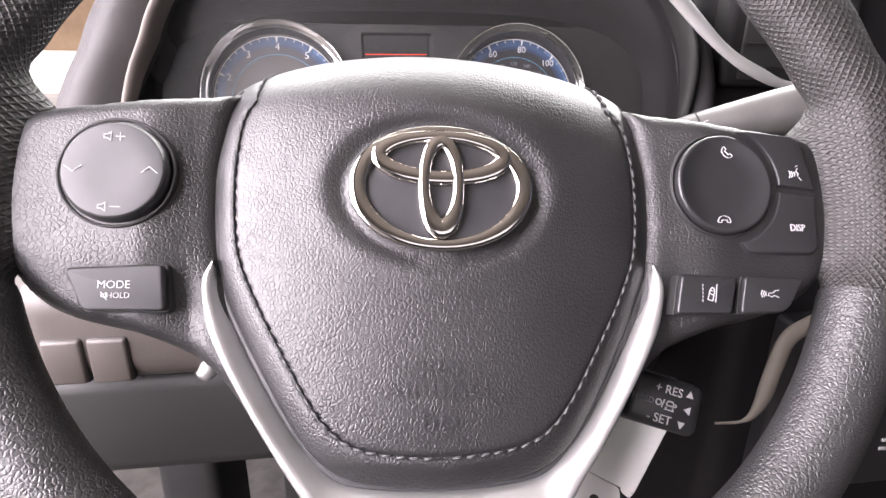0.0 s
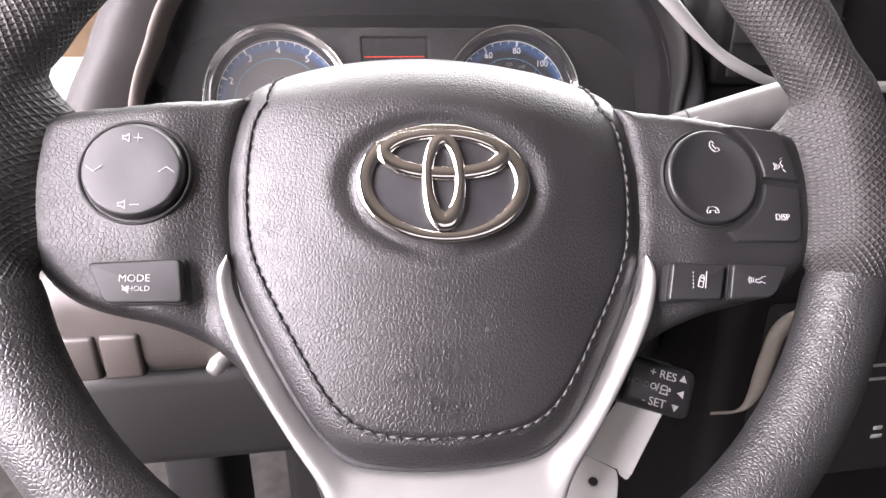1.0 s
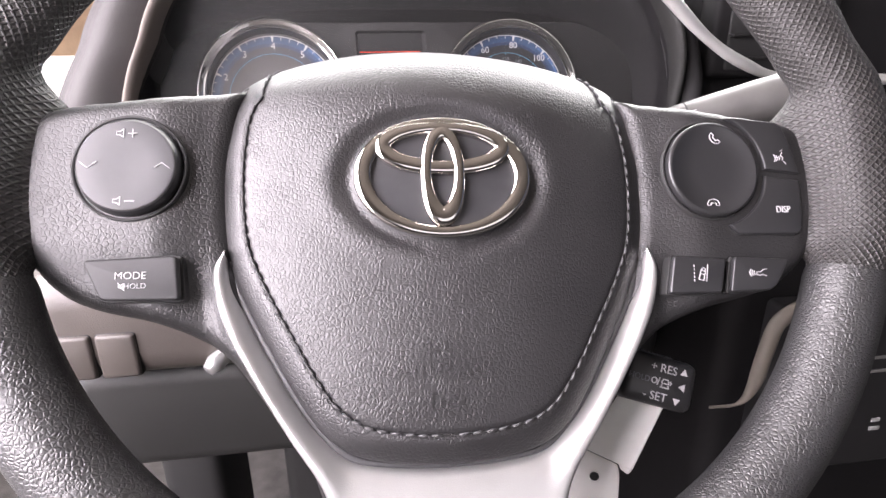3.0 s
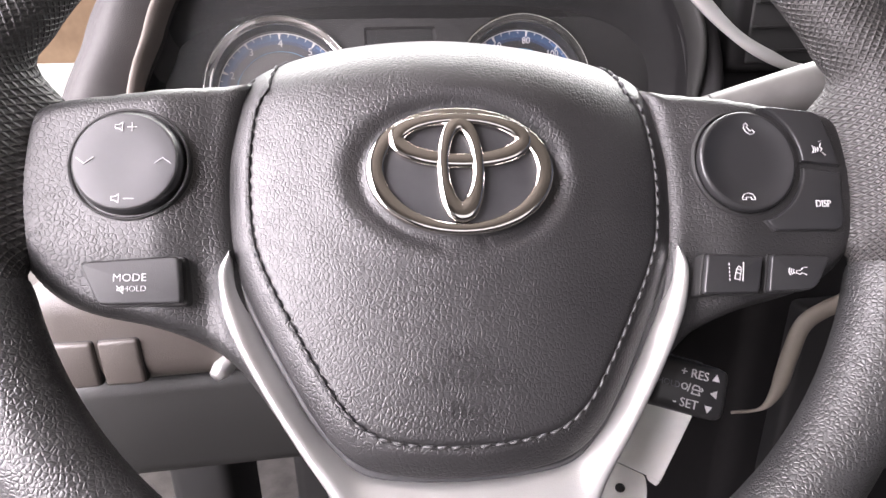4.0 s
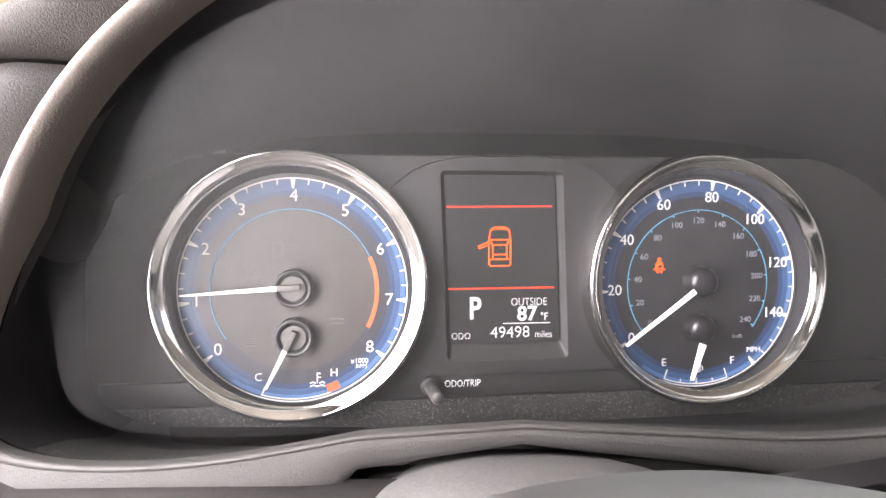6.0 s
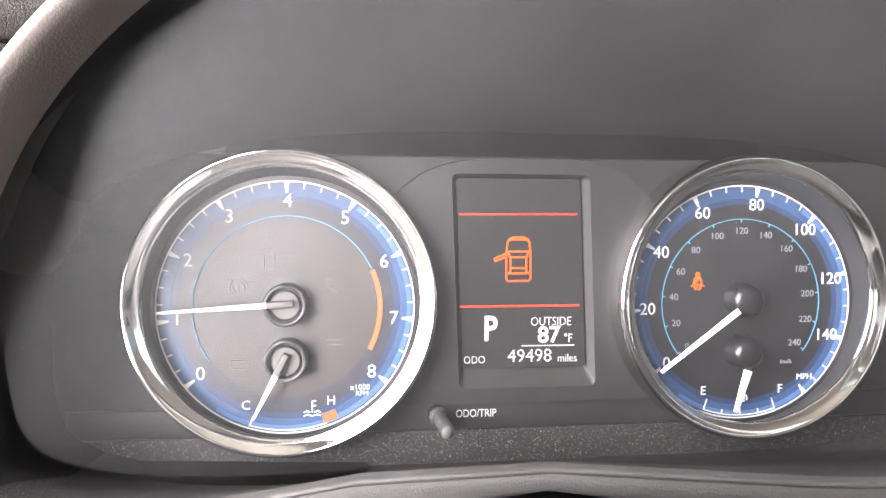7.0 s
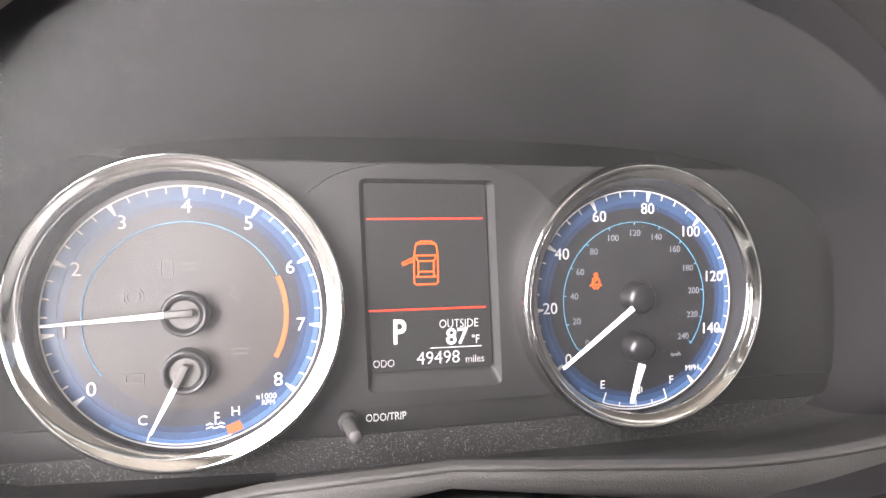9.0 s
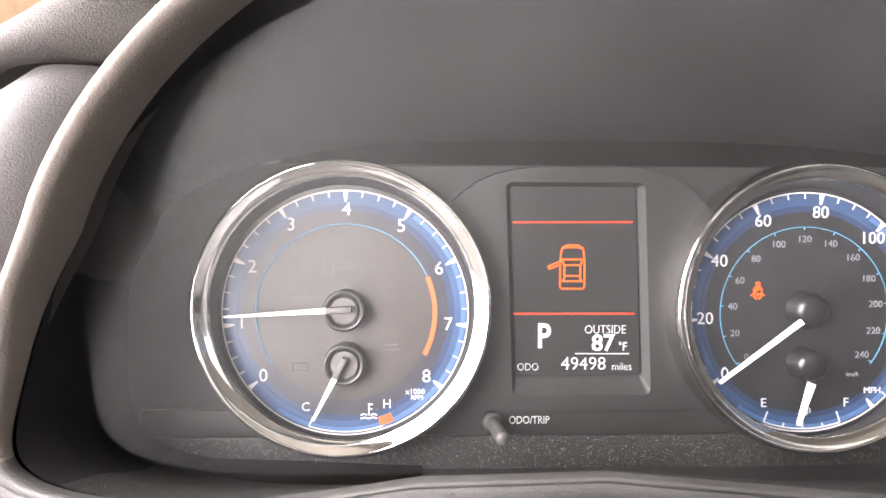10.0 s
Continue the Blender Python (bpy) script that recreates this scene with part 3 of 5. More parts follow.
def spoke_mesh(s):
    """The front as a close grid, rolled over along its outline, then the sides running back."""
    bm = bmesh.new()
    bm.faces.new([bm.verts.new((x, 0, z)) for x, z in spoke_half])
    for k in range(1, 104):
        bmesh.ops.bisect_plane(bm, geom=bm.verts[:] + bm.edges[:] + bm.faces[:], plane_co=(0.0015 * k, 0, 0), plane_no=(1, 0, 0))
    for k in range(-104, 30):
        bmesh.ops.bisect_plane(bm, geom=bm.verts[:] + bm.edges[:] + bm.faces[:], plane_co=(0, 0, 0.0015 * k), plane_no=(0, 0, 1))
    for v in bm.verts:
        e = rim_of_spoke(v.co.x, v.co.z)
        v.co.y = spoke_front(v.co.x, v.co.z) + 0.0075 * (1 - math.sqrt(1 - (1 - min(1.0, e / 0.0075)) ** 2))
    edges, last = [e for e in bm.edges if len(e.link_faces) == 1], 0.0
    for d in (0.003, 0.007, 0.012, 0.018, 0.025, 0.033, 0.042):
        made = bmesh.ops.extrude_edge_only(bm, edges=edges)["geom"]
        edges = [e for e in made if isinstance(e, bmesh.types.BMEdge)]
        rise = [0.46 * min(q, 0.028) - 4.5 * min(q, 0.028) ** 2 for q in (last, d)]
        for v in (v for v in made if isinstance(v, bmesh.types.BMVert)):
            v.co.y += d - last
            v.co.z += (rise[1] - rise[0]) * ease(0.002, 0.024, v.co.z)
        last = d
    for v in bm.verts:
        x, z = side([(v.co.x, v.co.z)], s)[0]
        v.co.x, v.co.z = x + s * (0.010 if s > 0 else 0.006) * ease(0.120, 0.145, v.co.x), z
    return finish(bm)


for s in (-1, 1):
    part("spoke", spoke_mesh(s), SPOKE, wheel, "grained black plastic spoke with a field of buttons")
part("hub_base", plate(side(half, 1) + side(half[1:-1], -1)[::-1], 0.0, 0.03, 0), NEAR_BLACK, wheel, "", Matrix.Translation((0, 0.028, 0)) @ Matrix.Diagonal((1.0, 1, 1.02, 1)))
silver_half = [(0.0805, -0.0235), (0.0842, -0.0300), (0.0838, -0.0390), (0.0800, -0.0510), (0.0690, -0.0705), (0.0560, -0.0905), (0.0440, -0.1080), (0.0390, -0.1250), (0.030, -0.146), (0, -0.150)]
silver_in = [(0, -0.1030), (0.0190, -0.1020), (0.0345, -0.0990), (0.0445, -0.0905), (0.0530, -0.0795), (0.0640, -0.0615), (0.0745, -0.0420), (0.0795, -0.0280)]
silver_half = [(p.x, p.y) for p in smooth_line([(x, z, 0) for x, z in silver_half], 5)]
silver_in = [(p.x, p.y) for p in smooth_line([(x, z, 0) for x, z in silver_in], 5)]


def trim_row(u, s):
    """Across the trim from its outer to its inner edge, at a share u of its length from the tip to the middle: a proud outer ridge, a slope down to the cover."""
    def along(line):
        k = u * (len(line) - 1)
        i = min(int(k), len(line) - 2)
        return Vector(line[i]).lerp(Vector(line[i + 1]), k - i)

    a, b = along(silver_half), along(silver_in[::-1])
    rise = 0.0062 * max(0.0, min(1.0, (a.y + 0.105) / 0.080))
    deep = 0.0034 * (1 - ease(0.55, 0.85, u))
    row = []
    for f, y in ((0.0, 0.022), (0.0, 0.0125), (0.04, 0.0103), (0.10, 0.0090), (0.18, 0.0084), (0.30, 0.0083), (0.45, 0.0086 + deep * 0.12), (0.62, 0.0092 + deep * 0.42), (0.80, 0.0100 + deep * 0.78), (0.94, 0.0112 + deep), (1.0, 0.0135 + deep), (1.0, 0.024)):
        q = a.lerp(b, f)
        x, z = side([(q.x, q.y)], s)[0]
        row.append((x, y + rise, z))
    return row


N = 44
part("silver_trim", loft([trim_row(i / N, -1) for i in range(N + 1)] + [trim_row(1 - i / N, 1) for i in range(1, N + 1)], False), SILVER, wheel, "brushed silver V-shaped trim under the airbag cover")
GASKET = mottle(material("grey_gasket", (0.05, 0.05, 0.052), 0.45), (0.040, 0.040, 0.042), (0.058, 0.058, 0.060), 120, 0.4, 0.5)
gasket = [Vector((x, 0.0150 + 0.0062 * max(0.0, min(1.0, (z + 0.105) / 0.080)), z + 0.0012)) for x, z in side(silver_in[::-1][2:], -1) + side(silver_in[:-2], 1)]
part("trim_gasket", tube(gasket, 0.0017, 12), GASKET, wheel, "dark grey strip between cover and silver trim")

# left buttons
LB, RB = (-0.1097, 0.0050), (0.1102, 0.0060)


def icon(name, lines, width, y, parent, mat=WHITE):
    return part(name, strokes(lines, width, y), mat, parent)


def shifted(lines, x, z, k=1.0):
    return [[(x + px * k, z + pz * k) for px, pz in line] for line in lines]


SPEAKER = [[(-0.0022, 0.0007), (-0.0010, 0.0007), (0.0004, 0.0017), (0.0004, -0.0017), (-0.0010, -0.0007), (-0.0022, -0.0007), (-0.0022, 0.0007)]]
part("button_well", lathe([(0.0192, 0.0150), (0.0192, 0.0110), (0.0187, 0.0106), (0.0181, 0.0112), (0.0178, 0.0150)], 72, LB), NEAR_BLACK, wheel)
pad = part("round_button", lathe([(0.0158, 0.0073), (0.0150, 0.0071), (0.008, 0.0074), (0.0001, 0.0075)], 72, LB), SATIN, wheel, "round satin black audio button with white symbols")
part("button_side", lathe([(0.0176, 0.0150), (0.0175, 0.0108), (0.0170, 0.0088), (0.0164, 0.0080)], 72, LB), BLACK, pad)
part("button_edge", lathe([(0.0164, 0.0080), (0.0162, 0.0075), (0.0158, 0.0073)], 72, LB), HUBMETAL, pad)
icon("volume_up_mark", shifted(SPEAKER, LB[0] - 0.0014, LB[1] + 0.0113, 0.85) + [[(LB[0] + 0.0004, LB[1] + 0.0113), (LB[0] + 0.0034, LB[1] + 0.0113)], [(LB[0] + 0.0019, LB[1] + 0.0128), (LB[0] + 0.0019, LB[1] + 0.0098)]], 0.00022, 0.0069, pad)
icon("volume_down_mark", shifted(SPEAKER, LB[0] - 0.0016, LB[1] - 0.0128, 0.85) + [[(LB[0] + 0.0002, LB[1] - 0.0128), (LB[0] + 0.0034, LB[1] - 0.0128)]], 0.00022, 0.0069, pad)
icon("arrow_down_mark", [[(LB[0] - 0.0148, LB[1] + 0.0008), (LB[0] - 0.0122, LB[1] - 0.0012), (LB[0] - 0.0095, LB[1] + 0.0010)]], 0.00022, 0.0069, pad)
icon("arrow_up_mark", [[(LB[0] + 0.0092, LB[1] - 0.0011), (LB[0] + 0.0118, LB[1] + 0.0009), (LB[0] + 0.0144, LB[1] - 0.0011)]], 0.00022, 0.0069, pad)


def key_shape(name, outline, label, mat=BLACK, front=0.0092, gap=0.0007):
    c = Vector((sum(p[0] for p in outline) / len(outline), sum(p[1] for p in outline) / len(outline)))
    grown = [((Vector(p) - c) * (1 + gap / 0.009) + c) for p in outline]
    part("button_gap", plate([(p.x, p.y) for p in grown], 0.0112, 0.0185, 0.0002, 1), NEAR_BLACK, wheel)
    return part(name, plate(outline, front, 0.0190, 0.0009, 3), mat, wheel, label)


def rounded(outline, r, n=4):
    pts, out = [Vector(p) for p in outline], []
    k = len(pts)
    for i, p in enumerate(pts):
        a, b = (pts[i - 1] - p), (pts[(i + 1) % k] - p)
        ra = min(r, a.length * 0.45, b.length * 0.45)
        p0, p1 = p + a.normalized() * ra, p + b.normalized() * ra
        for j in range(n + 1):
            t = j / n
            out.append(tuple(p0 * (1 - t) ** 2 + p * 2 * t * (1 - t) + p1 * t * t))
    return out


mode = key_shape("mode_button", rounded([(-0.1222, -0.0282), (-0.0922, -0.0267), (-0.0908, -0.0418), (-0.1158, -0.0417)], 0.0018), "slanted satin black mode button with white lettering", MODEMAT, 0.0078)
lettering("mode_word", "MODE", 0.0036, -0.1066, -0.0335, 0.0076, WHITE, mode, bold=-0.00005)
lettering("hold_word", "HOLD", 0.0026, -0.1050, -0.0370, 0.0076, WHITE, mode, bold=-0.00005)
icon("mute_mark", shifted(SPEAKER, -0.1089, -0.0370, 0.55) + [[(-0.1104, -0.0358), (-0.1083, -0.0384)]], 0.00022, 0.0075, mode)

# right buttons
part("button_well", lathe([(0.0209, 0.0120), (0.0205, 0.0106), (0.0198, 0.0108), (0.0194, 0.0150)], 72, RB), NEAR_BLACK, wheel)
pad = part("round_button", lathe([(0.0193, 0.0140), (0.0193, 0.0090), (0.0187, 0.0082), (0.0177, 0.0081), (0.0168, 0.0088), (0.008, 0.0091), (0.0001, 0.0092)], 72, RB), BLACK, wheel, "round black telephone button with white telephone symbols")


def phone_shape(cx, cz, turn, k=1.0):
    pts = []
    for x, z in ((-0.0026, -0.0004), (-0.0026, -0.0014), (-0.0012, -0.0014), (-0.0011, -0.0004), (0.0011, -0.0004), (0.0012, -0.0014), (0.0026, -0.0014), (0.0026, -0.0004), (0.0018, 0.0008), (0, 0.0013), (-0.0018, 0.0008), (-0.0026, -0.0004)):
        c, s = math.cos(radians(turn)), math.sin(radians(turn))
        pts.append((cx + k * (x * c - z * s), cz + k * (x * s + z * c)))
    return [pts]


icon("answer_mark", phone_shape(RB[0] + 0.0012, RB[1] + 0.0121, 132, 0.95), 0.0002, 0.0085, pad)
icon("hang_up_mark", phone_shape(RB[0] - 0.0016, RB[1] - 0.0137, 0, 0.95), 0.0002, 0.0085, pad)


def arc_pts(c, r, a0, a1, n=10):
    return [(c[0] + r * math.cos(radians(a0 + (a1 - a0) * i / n)), c[1] + r * math.sin(radians(a0 + (a1 - a0) * i / n))) for i in range(n + 1)]


voice = key_shape("voice_button", arc_pts(RB, 0.0232, 68, 1) + [(0.1488, 0.0046), (0.1452, 0.0192), (0.1430, 0.0248), (0.1404, 0.0264), (0.1215, 0.0282)], "black corner button with a white speech symbol", BLACK, 0.0096, 0.0003)
icon("speech_mark", shifted([[(-0.0002, 0.0030), (0.0010, 0.0036)], [(0.0008, 0.0024), (-0.0002, 0.0008), (0.0010, 0.0000), (0.0004, -0.0012)], [(0.0010, -0.0018), (0.0022, -0.0030)], [(-0.0012, 0.0006), (-0.0007, -0.0004), (-0.0012, -0.0014)], [(-0.0024, 0.0010), (-0.0018, -0.0004), (-0.0024, -0.0018)], [(-0.0035, 0.0013), (-0.0028, -0.0004), (-0.0035, -0.0021)]], 0.1410, 0.0112, 0.9), 0.0002, 0.0093, voice)
display_key = key_shape("display_button", arc_pts(RB, 0.0232, -76, -6) + [(0.1484, 0.0018), (0.1476, -0.0168), (0.1462, -0.0196), (0.1440, -0.0206), (0.1190, -0.0203)], "black corner button with white lettering", BLACK, 0.0096, 0.0003)
lettering("disp_word", "DISP", 0.0038, 0.1392, -0.0106, 0.0094, WHITE, display_key, squeeze=0.85)
lane = key_shape("lane_button", rounded([(0.0904, -0.0290), (0.1120, -0.0302), (0.1090, -0.0434), (0.0874, -0.0434)], 0.0013), "black rectangular lane button with a white car symbol", BLACK, 0.0092)
icon("lane_mark", shifted([[(-0.0026 - 0.0001 * k, 0.0034 - 0.0014 * k), (-0.0026 - 0.0001 * k, 0.0026 - 0.0014 * k)] for k in range(5)] + [[(0.0031, 0.0036), (0.0020, -0.0032)]] + [[(-0.0010, -0.0022), (-0.0004, -0.0002), (0.0002, 0.0014), (0.0010, 0.0022), (0.0018, 0.0018), (0.0018, 0.0006), (0.0013, -0.0012), (0.0008, -0.0028), (-0.0010, -0.0022)], [(-0.0003, 0.0000), (0.0015, -0.0006)], [(0.0002, 0.0013), (0.0018, 0.0007)]], 0.1007, -0.0359), 0.00026, 0.0090, lane)
gapk = key_shape("distance_button", rounded([(0.1158, -0.0296), (0.1390, -0.0306), (0.1330, -0.0405), (0.1300, -0.0427), (0.1128, -0.0433)], 0.0014), "black slanted distance button with a white symbol", BLACK, 0.0092)
icon("distance_mark", shifted([[(-0.0018, 0.0008), (-0.0022, 0.0), (-0.0018, -0.0008)], [(-0.0026, 0.0011), (-0.0031, 0.0), (-0.0026, -0.0011)], [(-0.0034, 0.0014), (-0.0040, 0.0), (-0.0034, -0.0014)], [(0.0034, 0.0014), (0.0018, 0.0012), (0.0008, 0.0003), (-0.0008, 0.0003), (-0.0011, -0.0006), (0.0004, -0.0012), (0.0012, -0.0006), (0.0032, -0.0014)]], 0.1252, -0.0360), 0.00026, 0.0090, gapk)

# cruise lever on the wheel, with its lettered end
lever = part("cruise_lever", block(0.0900, 0.1235, 0.046, 0.062, -0.0920, -0.0700, 0.004), BLACK, wheel, "black cruise control lever with white lettering", Matrix.Translation((0, 0, 0)))
lever.matrix_basis = Matrix.Translation((0.1003, 0.052, -0.0795)) @ Matrix.Rotation(radians(17), 4, "Y") @ Matrix.Translation((-0.107, -0.052, 0.081))
part("lever_arm", tube([(0.080, 0.055, -0.078), (0.095, 0.055, -0.080)], 0.006, 16), BLACK, lever)
lettering("res_word", "+ RES", 0.0052, 0.1070, -0.0755, 0.0458, WHITE, lever)
lettering("set_word", "- SET", 0.0052, 0.1050, -0.0880, 0.0458, WHITE, lever)
lettering("hold_word", "HOLD", 0.0036, 0.0965, -0.0815, 0.0458, GREYPRINT, lever)
lettering("cancel_word", "CANCEL", 0.0042, 0.1040, 0.0, 0.0, GREYPRINT, lever).matrix_basis = Matrix.Translation((0.1050, 0.050, -0.0699)) @ Matrix.Rotation(radians(20), 4, "X")
part("follow_mark", strokes(shifted([arc_pts((-0.0050, 0), 0.0012, 0, 360, 12), [(-0.0034, -0.0018), (-0.0026, 0.0018)], [(-0.0014, 0.0004), (-0.0008, 0.0014), (0.0012, 0.0014), (0.0018, 0.0004), (0.0018, -0.0004), (-0.0014, -0.0004), (-0.0014, 0.0004)], [(-0.0012, -0.0010), (-0.0016, -0.0022), (0.0020, -0.0022), (0.0016, -0.0010)], [(0.0024, 0.0010), (0.0030, 0.0002), (0.0024, -0.0006)]], 0.1085, -0.0813), 0.0005, 0.0458), WHITE, lever)
for (x, z, turn) in ((0.1165, -0.0752, 0), (0.1168, -0.0815, -90), (0.1150, -0.0878, 180)):
    tri = [(x + 0.0019 * math.sin(radians(a + turn)) , z + 0.0019 * math.cos(radians(a + turn))) for a in (0, 120, 240)]
    part("arrow_mark", plate(tri, 0.0456, 0.0462, 0), WHITE, lever)

# ---- instrument cluster ----
cluster = thing("instrument_cluster", CLUSTER, "instrument cluster with two chrome-ringed dials and a middle display", "instrument cluster")
TACH, SPEED = (-0.0893, 0.0), (0.0977, 0.0)
part("back_panel", plate(rounded([(-0.178, 0.060), (0.209, 0.060), (0.214, -0.066), (-0.178, -0.066)], 0.012, 6), 0.003, 0.012, 0.001), PANEL, cluster)


def on(c, r, deg):
    return (c[0] + r * math.sin(radians(deg)), c[1] + r * math.cos(radians(deg)))


BEZEL = mottle(material("bezel_chrome", (0.8, 0.79, 0.77), 0.2, 1.0), (0.58, 0.57, 0.555), (0.66, 0.65, 0.635), 90, 0.04, 0.10)
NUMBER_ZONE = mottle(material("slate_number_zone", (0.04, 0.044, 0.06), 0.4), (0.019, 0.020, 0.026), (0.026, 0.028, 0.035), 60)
DEEP_BLUE = mottle(material("deep_blue_band", (0.02, 0.04, 0.10), 0.4), (0.012, 0.024, 0.056), (0.018, 0.034, 0.076), 60)


LEAN = 0.25


def bezel(c):
    """A wide chrome band that slopes in to the dial, with a black wall down to the face."""
    lift = Vector((0, 0, LEAN * 0.0108))
    rows = [(0.0585, 0.003), (0.0578, -0.0090), (0.0574, -0.0114), (0.0569, -0.0122), (0.0563, -0.0124), (0.0556, -0.0122)] + [(0.0556 - 0.0044 * k / 8, -0.0122 + 0.0024 * k / 8 + 0.0003 * math.sin(math.pi * k / 8)) for k in range(1, 9)] + [(0.0509, -0.0095), (0.0508, -0.0088)]
    ring = part("chrome_ring", lathe(rows, 128, (c[0], c[1] + lift.z)), BEZEL, cluster, "bright chrome bezel ring")
    wall = [[(c[0] + r * math.sin(2 * math.pi * i / 96), y, c[1] + z + r * math.cos(2 * math.pi * i / 96)) for i in range(96)] for r, y, z in ((0.0508, -0.0088, lift.z), (0.0512, 0.0, 0.0))]
    part("ring_wall", loft(wall), BLACK, ring)
    return ring


def tick_mesh(name, length, w0, w1, mat):
    bm = bmesh.new()
    vs = [bm.verts.new(p) for p in ((-w0 / 2, 0, 0), (w0 / 2, 0, 0), (w1 / 2, 0, -length), (-w1 / 2, 0, -length), (-w0 / 2, 0.0003, 0), (w0 / 2, 0.0003, 0), (w1 / 2, 0.0003, -length), (-w1 / 2, 0.0003, -length))]
    for q in ((0, 1, 2, 3), (0, 4, 5, 1), (1, 5, 6, 2), (2, 6, 7, 3), (3, 7, 4, 0)):
        bm.faces.new([vs[i] for i in q])
    finish(bm, False)
    mesh = bpy.data.meshes.new(name)
    bm.to_mesh(mesh)
    bm.free()
    mesh.materials.append(mat)
    return mesh


MAJOR = tick_mesh("major_tick", 0.0042, 0.0021, 0.0007, WHITE)
MINOR = tick_mesh("minor_tick", 0.0022, 0.0005, 0.0005, WHITE)
SHORT = tick_mesh("small_tick", 0.0012, 0.0004, 0.0004, CYAN)


def dial(name, c, inner, label):
    face = part(name, disc(0.0516, 0.0, 96, c), DIAL, cluster, label)
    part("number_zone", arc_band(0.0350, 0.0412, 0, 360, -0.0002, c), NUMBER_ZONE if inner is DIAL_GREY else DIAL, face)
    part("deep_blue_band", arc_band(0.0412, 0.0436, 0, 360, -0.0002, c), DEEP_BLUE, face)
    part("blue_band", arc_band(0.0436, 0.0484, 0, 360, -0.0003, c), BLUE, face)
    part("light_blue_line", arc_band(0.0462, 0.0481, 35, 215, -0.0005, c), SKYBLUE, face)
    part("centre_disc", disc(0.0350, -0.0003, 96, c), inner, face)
    part("white_line", arc_band(0.0487, 0.0493, 0, 360, -0.0005, c), WHITE, face)
    return face


def tick(mesh, c, r, deg, parent, y=-0.0007):
    p = on(c, r, deg)
    share(mesh.name, mesh, parent, Matrix.Translation((p[0], y, p[1])) @ Matrix.Rotation(radians(deg), 4, "Y"))


def needle(parent, c, deg, length, tail, w0, w1, y):
    t = on((0, 0), 1.0, deg)
    n = (t[1], -t[0])
    pts = [(c[0] + t[0] * tail + n[0] * w0, c[1] + t[1] * tail + n[1] * w0), (c[0] + t[0] * length + n[0] * w1, c[1] + t[1] * length + n[1] * w1),
           (c[0] + t[0] * length - n[0] * w1, c[1] + t[1] * length - n[1] * w1), (c[0] + t[0] * tail - n[0] * w0, c[1] + t[1] * tail - n[1] * w0)]
    return part("needle", plate(pts, y, y + 0.0009, 0.0003, 2), NEEDLE, parent, "slim white needle")


CAPGREY = mottle(material("cap_grey", (0.12, 0.115, 0.11), 0.5), (0.06, 0.057, 0.053), (0.08, 0.076, 0.072), 200, 0.45, 0.55)
bezel(TACH)
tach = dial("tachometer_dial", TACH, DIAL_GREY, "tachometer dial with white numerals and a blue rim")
for k in range(33):
    tick(MAJOR if k % 4 == 0 else MINOR, TACH, 0.0487, -128 + k * 8, tach)
for k in range(9):
    p = on(TACH, 0.0413, -127.5 + k * 32)
    lettering("numeral", str(k), 0.0074, p[0], p[1], -0.0006, WHITE, tach)
part("cyan_line", arc_band(0.0355, 0.0358, -125, 65, -0.0007, TACH), CYAN, tach)
part("red_zone", arc_band(0.0348, 0.0366, 66, 118, -0.0007, TACH), ORANGE, tach, "orange-red engine speed zone")
lettering("unit_word", "x1000", 0.0031, TACH[0] + 0.0278, -0.0318, -0.0006, WHITE, tach)
lettering("unit_word", "RPM", 0.0027, TACH[0] + 0.0285, -0.0342, -0.0006, WHITE, tach)
lettering("cold_letter", "C", 0.0050, TACH[0] - 0.0160, -0.0378, -0.0006, WHITE, tach)
lettering("hot_letter", "H", 0.0050, TACH[0] + 0.0165, -0.0368, -0.0006, WHITE, tach)
part("temperature_line", strokes([[(TACH[0] - 0.0132, -0.0418), (TACH[0] - 0.0148, -0.0458)]] + [[on(TACH, 0.0478, a) for a in range(198, 159, -3)]], 0.0005, -0.0008), WHITE, tach)
part("hot_zone", arc_band(0.0440, 0.0475, 156, 163, -0.0008, TACH), ORANGE, tach)
part("temperature_mark", strokes(shifted([[(0, 0.0035), (0, -0.0012)], [(0, 0.0032), (0.0014, 0.0032)], [(0, 0.0014), (0.0014, 0.0014)], [(-0.0033, -0.0012), (-0.002, -0.0006), (-0.0008, -0.0012)], [(0.0008, -0.0012), (0.002, -0.0006), (0.0033, -0.0012)], [(-0.0033, -0.0026), (-0.0018, -0.002), (0, -0.0026), (0.0018, -0.002), (0.0033, -0.0026)]], TACH[0] + 0.0092, -0.0400), 0.0005, -0.0007), WHITE, tach)
for dz, r in ((0.0016, 0.0082), (-0.0196, 0.0082)):
    c = (TACH[0], dz)
    cap = part("needle_cap", lathe([(r, 0.0), (r, -0.0062), (r - 0.0004, -0.0072), (r - 0.0011, -0.0074), (r - 0.0019, -0.0066), (r - 0.0021, -0.0045), (r - 0.0026, -0.0045), (r - 0.0028, -0.0058), (r - 0.0030, -0.0060)], 48, c), BLACK, cluster, "black ringed needle cap")
    part("cap_face", disc(r - 0.0029, -0.0059, 40, c), CAPGREY, cap)
n1 = needle(cluster, (TACH[0], 0.0022), -93.4, 0.0460, 0.0030, 0.0012, 0.00045, -0.0082)
part("needle_foot", block(-0.0050, 0.0050, -0.0092, -0.0058, -0.0013, 0.0013, 0.0005), CAPGREY, n1, "", Matrix.Translation((TACH[0] - 0.0015, 0, 0.0021)) @ Matrix.Rotation(radians(-3.4), 4, "Y"))
